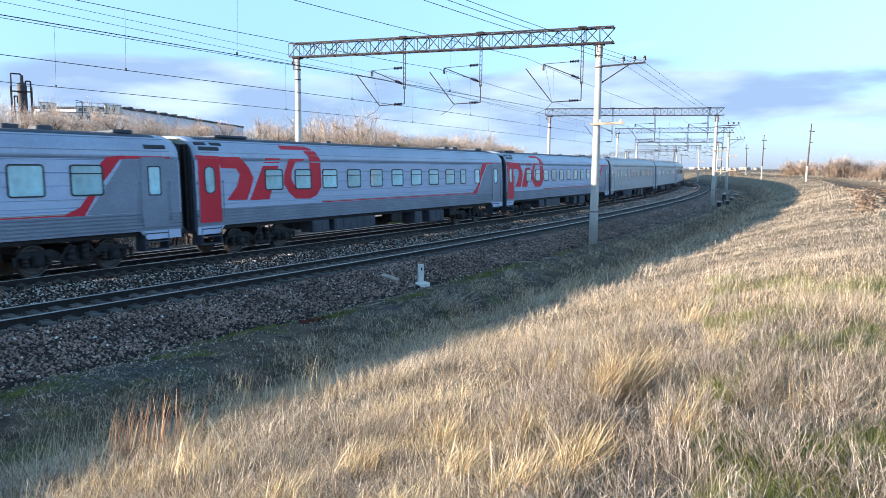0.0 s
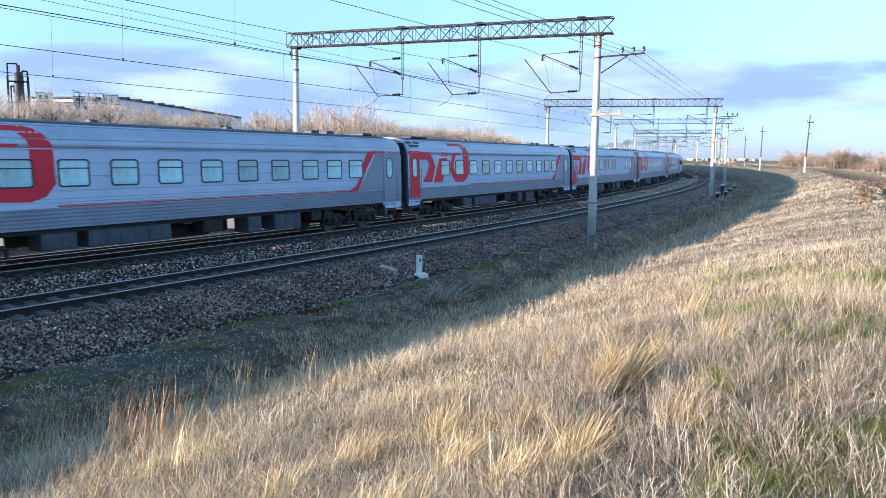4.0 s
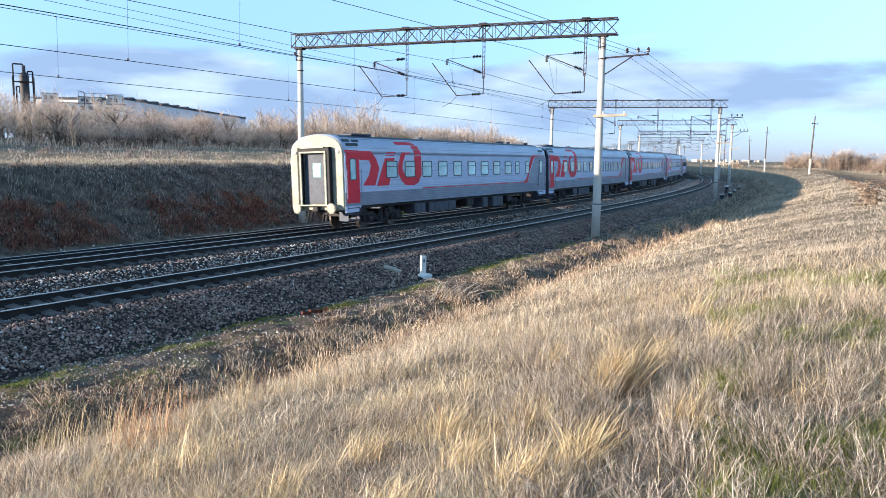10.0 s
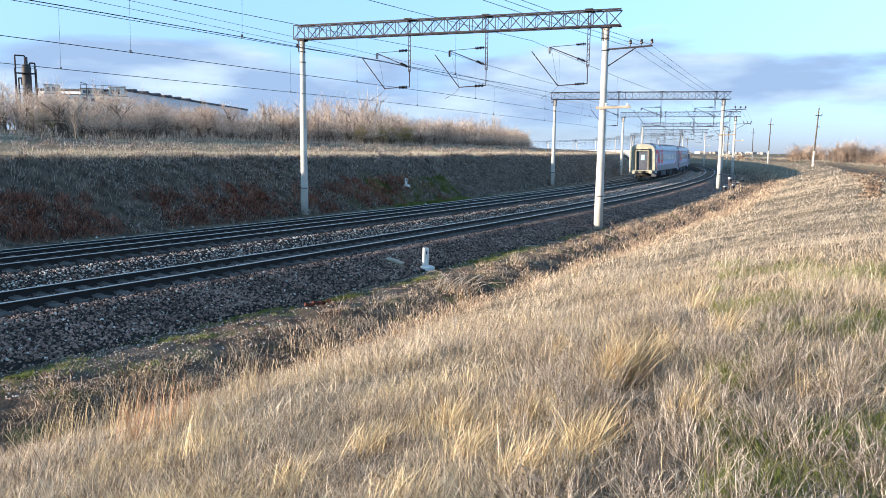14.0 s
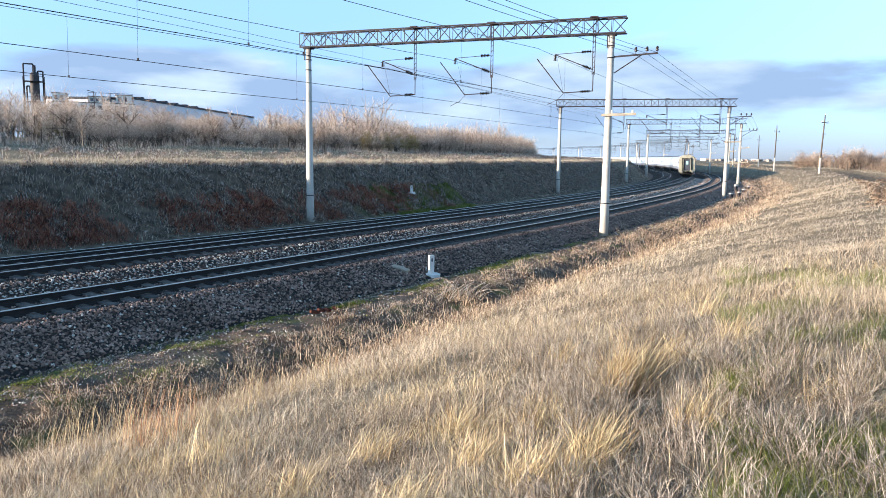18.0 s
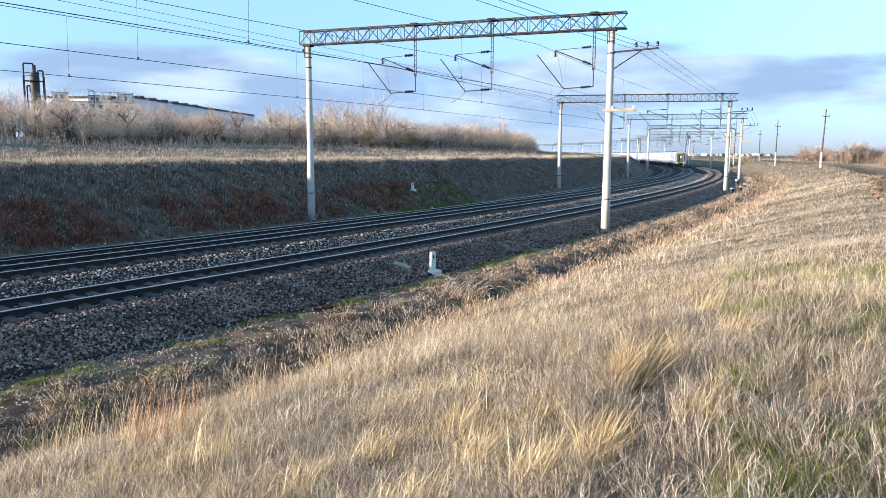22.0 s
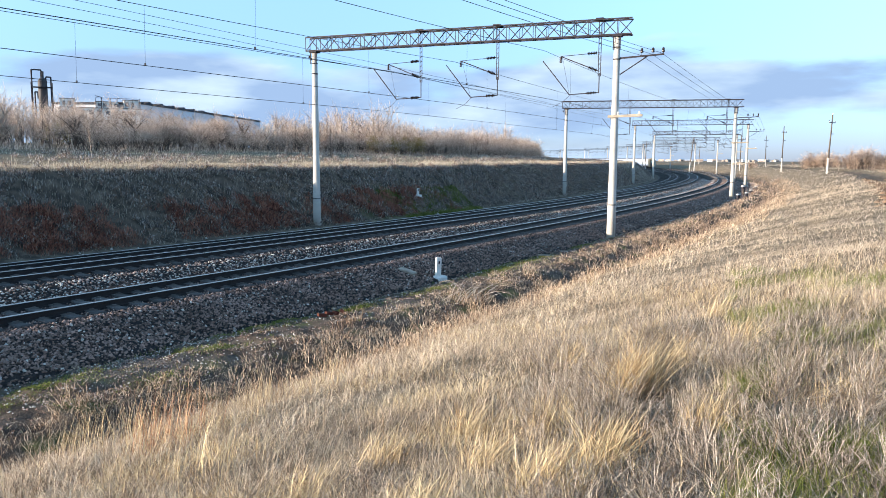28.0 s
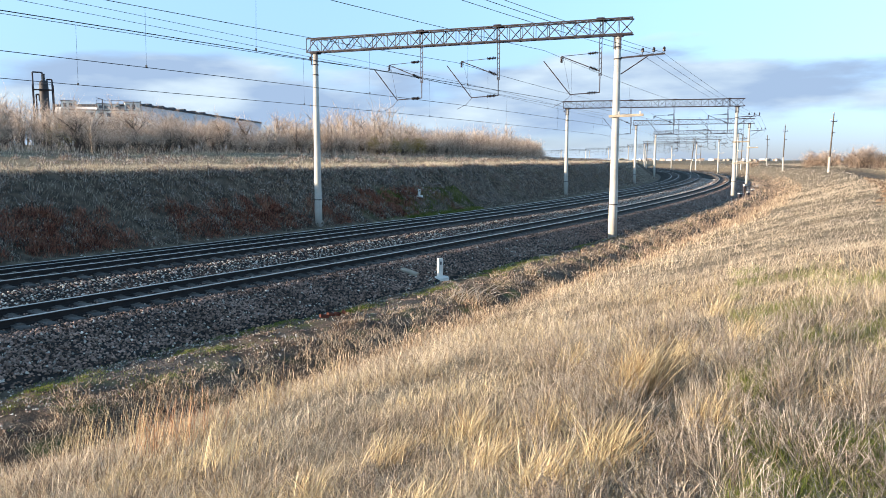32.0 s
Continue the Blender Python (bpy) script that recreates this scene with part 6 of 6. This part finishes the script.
    for s, d, k in ((84, -45.5, 1.1), (88, -46, 0.9), (91.5, -45, 1.0), (96, -47, 0.9), (78, -46, 0.8), (28, -60, 0.9), (101, -48, 0.7)):
        x, y = (float(q) for q in spot(s, d))
        z = float(ground_z(np.array([x]), np.array([y]))[0])
        m = pose(x, y, z - 0.1, 0, 0, rnd.uniform(0, 360))
        if first:
            yb.matrix_basis, first = m, False
        else:
            copy_thing(yb, m)


make_trees()

# ------------------------------------------------------------------ trackside things and the distance


def distance_post(x, y, z, h, label):
    p = thing("distance_post", pose(x, y, z, 0, 1.0, 20), label, "marker post", "distance posts")
    mb = Mesher()
    mb.box((0, 0, h / 2 - 0.1), (0.19, 0.14, h + 0.2), ch=0.02)
    part("post", mb, M_WHITE, p)
    mb = Mesher()
    mb.box((0, -0.075, h * 0.78), (0.17, 0.014, 0.2), ch=0.004)
    pl = part("plate", mb, M_WHITE, p, "small white plate")
    mb = Mesher()
    mb.box((0, -0.084, h * 0.78), (0.05, 0.006, 0.11))
    part("mark", mb, M_STEEL, pl)
    mb = Mesher()
    mb.lathe((0.05, 0, -0.05), (0, 0, 1), [(0, 0.28), (0.13, 0.27), (0.16, 0.23)], 18)
    part("base", mb, M_WHITE, p, "round concrete footing")


distance_post(-0.40, 24.6, -0.66, 0.74, "white concrete distance post on a round footing")
distance_post(-2.5, 57.1, 0.55, 0.6, "white concrete distance post on the cutting slope")


def board(x, y, z, size, rot, label):
    mb = Mesher()
    mb.box((0, 0, 0), size, ch=0.01)
    ob = new("plank", mb.mesh("plank", M_WOOD))
    ob.matrix_basis = pose(x, y, z, *rot)
    tagged(ob, label, "plank", "loose boards")


board(-1.42, 24.2, -0.33, (0.62, 0.24, 0.07), (8, 14, -25), "short weathered board lying on the ballast")
board(4.1, 33.3, -0.42, (0.8, 0.26, 0.07), (8, 12, -40), "weathered board lying at the ballast edge")
board(4.0, 30.6, -0.6, (0.5, 0.16, 0.05), (0, 5, 20), "broken board lying in the weeds")
_o = thing("rusty_scrap", pose(-3.0, 18.3, -0.62, 0, 0, 35), "rusty scrap of metal lying in weeds", "scrap metal")
for _k in range(4):
    _mb = Mesher(); _mb.box((-0.3 + _k * 0.2, 0.03 * _k, 0.08 + 0.02 * (_k % 2)), (0.24, 0.1, 0.08), pose(0, 0, 0, 10 * _k, 12, 20 * _k).to_3x3(), 0.01)
    part("piece", _mb, G_RUST, _o)


def relay_box(x, y, z, w, h):
    b = thing("relay_box", pose(x, y, z, 0, 0, 25), "small dark trackside relay box with a white lid", "relay box", "relay boxes")
    mb = Mesher(); mb.box((0, 0, h * 0.55), (w, w * 0.7, h * 0.6), ch=0.03); part("cabinet", mb, M_STEEL, b)
    mb = Mesher(); mb.box((0, 0, h * 0.9), (w * 1.06, w * 0.76, h * 0.16), ch=0.03); part("lid", mb, M_WHITE, b, "white lid")
    mb = Mesher(); mb.box((0, 0, h * 0.1), (w * 0.35, w * 0.35, h * 0.6)); part("stand", mb, M_STEEL, b)


for _s, _d, _w, _h in ((57.6, 9.8, 0.36, 0.62), (61.7, 10.3, 0.34, 0.6), (65.0, 9.7, 0.34, 1.3), (72, 10.2, 0.4, 0.6), (84, 10.4, 0.4, 0.6)):
    _x, _y = spot(_s, _d)
    relay_box(float(_x), float(_y), float(ground_z(np.array([float(_x)]), np.array([float(_y)]))[0]), _w, _h)


def make_clods():
    """Broken earth along the dirt road's edge."""
    n = 900
    s, d = RNG.uniform(11, 60, n), RNG.normal(21.35, 0.22, n)
    d = np.where(RNG.random(n) < 0.35, RNG.uniform(21.5, 24.5, n), d)
    x, y = spot(s, d)
    z = ground_z(x, y)
    base = np.array([[1, 0, 0], [-1, 0.1, 0], [0.1, 1, 0.1], [0, -1, -0.1], [0.1, 0, 0.7], [0, 0.1, -0.8]])
    tri = np.array([[0, 2, 4], [2, 1, 4], [1, 3, 4], [3, 0, 4], [2, 0, 5], [1, 2, 5], [3, 1, 5], [0, 3, 5]])
    v = base[None] * RNG.uniform(0.05, 0.2, (n, 1, 1)) * RNG.uniform(0.6, 1.4, (n, 6, 1)) + np.stack([x, y, z], 1)[:, None]
    t = (np.arange(n)[:, None, None] * 6 + tri[None]).reshape(-1, 3)
    tagged(new("earth_clods", fast_mesh("earth_clods", v.reshape(-1, 3), t, M_CLOD)), "broken brown earth clods along the dirt road", "earth", kind="stuff")


M_CLOD = mat("brown_clod", (0.17, 0.115, 0.08), 0.95, var=0.3, scale=1.2, fine=20, bump=0.4, island=0.4, spec=0.1)
make_clods()

M_PLASTER = mat("white_plaster", (0.86, 0.85, 0.82), 0.9, var=0.12, scale=0.3, fine=4, bump=0.05)
M_BLUEWALL = mat("pale_blue_cladding", (0.62, 0.66, 0.74), 0.7, var=0.1, scale=0.2, fine=3, bump=0.02)
M_TAR = mat("dark_roof_felt", (0.06, 0.065, 0.08), 0.9, var=0.2, scale=0.4, fine=6, bump=0.05)
M_TANK = mat("weathered_tank_steel", (0.075, 0.07, 0.075), 0.7, 0.2, var=0.35, scale=0.6, fine=8, bump=0.05)
M_BRICKISH = mat("tan_brick", (0.42, 0.34, 0.29), 0.9, var=0.2, scale=0.3, fine=4, bump=0.05, obj=0.3)
M_PANE = glass_mat("dark_window", (0.06, 0.07, 0.09), 0.1)


def make_tower():
    k = 190.0
    t = thing("process_tower", pose(-0.4834 * k, 0.8754 * k, 3.0, 0, 0, 29), "tall dark steel process column with pipes beyond the trees", "tower")
    mb = Mesher(); mb.lathe((0, 0, 0), (0, 0, 1), [(0, 0.95), (17.4, 0.95), (18.0, 0.6), (18.2, 0.35), (19.6, 0.35)], 20)
    part("column", mb, M_TANK, t, smooth=False)
    for x, h, top in ((-2.1, 19.9, -0.2), (1.7, 18.4, 0.7), (-1.6, 15.0, -1.0)):
        mb = Mesher()
        mb.tube((x, 0.3, 0), (x, 0.3, h), 0.16, n=8); mb.tube((x, 0.3, h), (top, 0.3, h), 0.16, n=8); mb.tube((top, 0.3, h), (top, 0.2, h - 1.5), 0.16, n=8)
        part("pipe", mb, M_STEEL, t)
    for z in (6.0, 11.5, 16.0):
        mb = Mesher()
        mb.box((-0.2, -0.4, z), (4.2, 2.4, 0.14))
        pf = part("platform", mb, M_STEEL, t)
        mb = Mesher(); mb.tube((-2.2, -1.6, z + 1.1), (1.8, -1.6, z + 1.1), 0.05, n=4); part("guard_rail", mb, M_STEEL, pf)
    for x in (-2.25, 1.9):
        mb = Mesher(); mb.tube((x, -1.5, 0), (x, -1.5, 17), 0.1, n=6); part("leg", mb, M_STEEL, t)


def make_factory():
    k = 205.0
    x0, y0, x1, y1 = -0.4684 * k, 0.8835 * k, -0.3866 * k, 0.9222 * k
    w = math.hypot(x1 - x0, y1 - y0)
    b = thing("factory_building", pose(x0, y0, 4.0, 0, 0, math.degrees(math.atan2(y1 - y0, x1 - x0))), "white flat-roofed factory building beyond the trees", "factory")
    top = 11.7
    mb = Mesher(); mb.box((w / 2, 7, top / 2), (w, 14, top)); part("wall", mb, M_PLASTER, b, "white plastered wall")
    mb = Mesher(); mb.box((w / 2, 7, top + 0.08), (w + 0.4, 14.4, 0.16)); part("roof", mb, M_TAR, b)
    for x, ww, h in ((1.6, 3.2, 2.0), (10.6, 5.2, 1.5), (16.2, 3.6, 2.1)):
        mb = Mesher(); mb.box((x, 3, top + 0.16 + h / 2), (ww, 5, h)); pent = part("penthouse", mb, M_PLASTER, b)
        mb = Mesher(); mb.box((x, 3, top + 0.16 + h + 0.06), (ww + 0.3, 5.3, 0.12)); part("cap", mb, M_TAR, pent)
        for e in range(int(ww / 1.3)):
            mb = Mesher(); mb.box((x - ww / 2 + 0.8 + 1.3 * e, 0.46, top + 0.16 + h * 0.5), (0.7, 0.1, h * 0.5)); part("window", mb, M_PANE, pent)
    for i in range(9):
        wn = Mesher(); wn.box((1.2 + i * 1.9, 0.0, top - 1.1), (1.0, 0.12, 1.1)); part("window", wn, M_PANE, b)
        wn = Mesher(); wn.box((1.2 + i * 1.9, 0.0, top - 3.4), (1.0, 0.12, 1.1)); part("window", wn, M_PANE, b)
    for i in range(7):                  # guard rail along the roof edge
        mb = Mesher(); mb.tube((8.0 + i * 1.7, 0.3, top), (8.0 + i * 1.7, 0.3, top + 2.6), 0.06, n=4); part("rail_post", mb, M_STEEL, b)
    mb = Mesher(); mb.tube((8.0, 0.3, top + 2.6), (18.2, 0.3, top + 2.6), 0.06, n=4); part("guard_rail", mb, M_STEEL, b)
    mb = Mesher(); mb.tube((9.3, -1, 4), (9.3, -1, top + 2.7), 0.12, n=6); mb.tube((9.3, -1, top + 2.7), (7.9, -1, top + 3.0), 0.08, n=5)
    part("floodlight_mast", mb, M_STEEL, b)
    # long hall running away
    hx, hy = -0.3866 * 206, 0.9222 * 206
    ex, ey = -0.2500 * 290, 0.9682 * 290
    ln = math.hypot(ex - hx, ey - hy)
    h = thing("factory_hall", pose(hx, hy, 4.0, 0, 0, math.degrees(math.atan2(ey - hy, ex - hx))), "long pale blue factory hall with a dark roof edge", "factory hall")
    mb = Mesher(); mb.box((ln / 2, 12, 6.55), (ln, 24, 13.1)); part("wall", mb, M_BLUEWALL, h, "pale blue clad wall")
    mb = Mesher(); mb.box((ln / 2, 12, 13.4), (ln + 0.6, 24.6, 0.6), ch=0.1); part("roof", mb, M_TAR, h, "dark roof edge")
    for i in range(6):
        mb = Mesher(); mb.box((7 + i * 7.0, 2, 13.95), (1.6, 1.6, 0.6), ch=0.1); part("roof_vent", mb, M_TAR, h)


def make_town():
    rnd = random.Random(21)
    for i in range(80):
        k = rnd.uniform(1500, 2900)
        a = radians(rnd.uniform(9.5, 24.0))
        w, hh = rnd.uniform(6, 13), rnd.uniform(2.4, 3.6)
        x, y = math.sin(a) * k, math.cos(a) * k
        t = thing("house", pose(x, y, 1.4, 0, 0, rnd.uniform(-40, 40)), "distant small white house on the horizon", "house", "distant houses")
        mb = Mesher(); mb.box((0, 0, hh / 2), (w, 7, hh)); part("wall", mb, M_PLASTER if i % 4 == 0 else M_BRICKISH, t)
        mb = Mesher(); mb.prism([(-4, hh), (4, hh), (0, hh + 2.4)], -w / 2 - 0.4, w / 2 + 0.4); part("roof", mb, M_BRICKISH if i % 3 else M_BLUEWALL, t)
        for e in (-w / 3, 0, w / 3):
            mb = Mesher(); mb.box((e, -3.5, hh * 0.55), (1.3, 0.12, 1.4)); part("window", mb, M_PANE, t)


make_tower()
make_factory()
make_town()

motions()
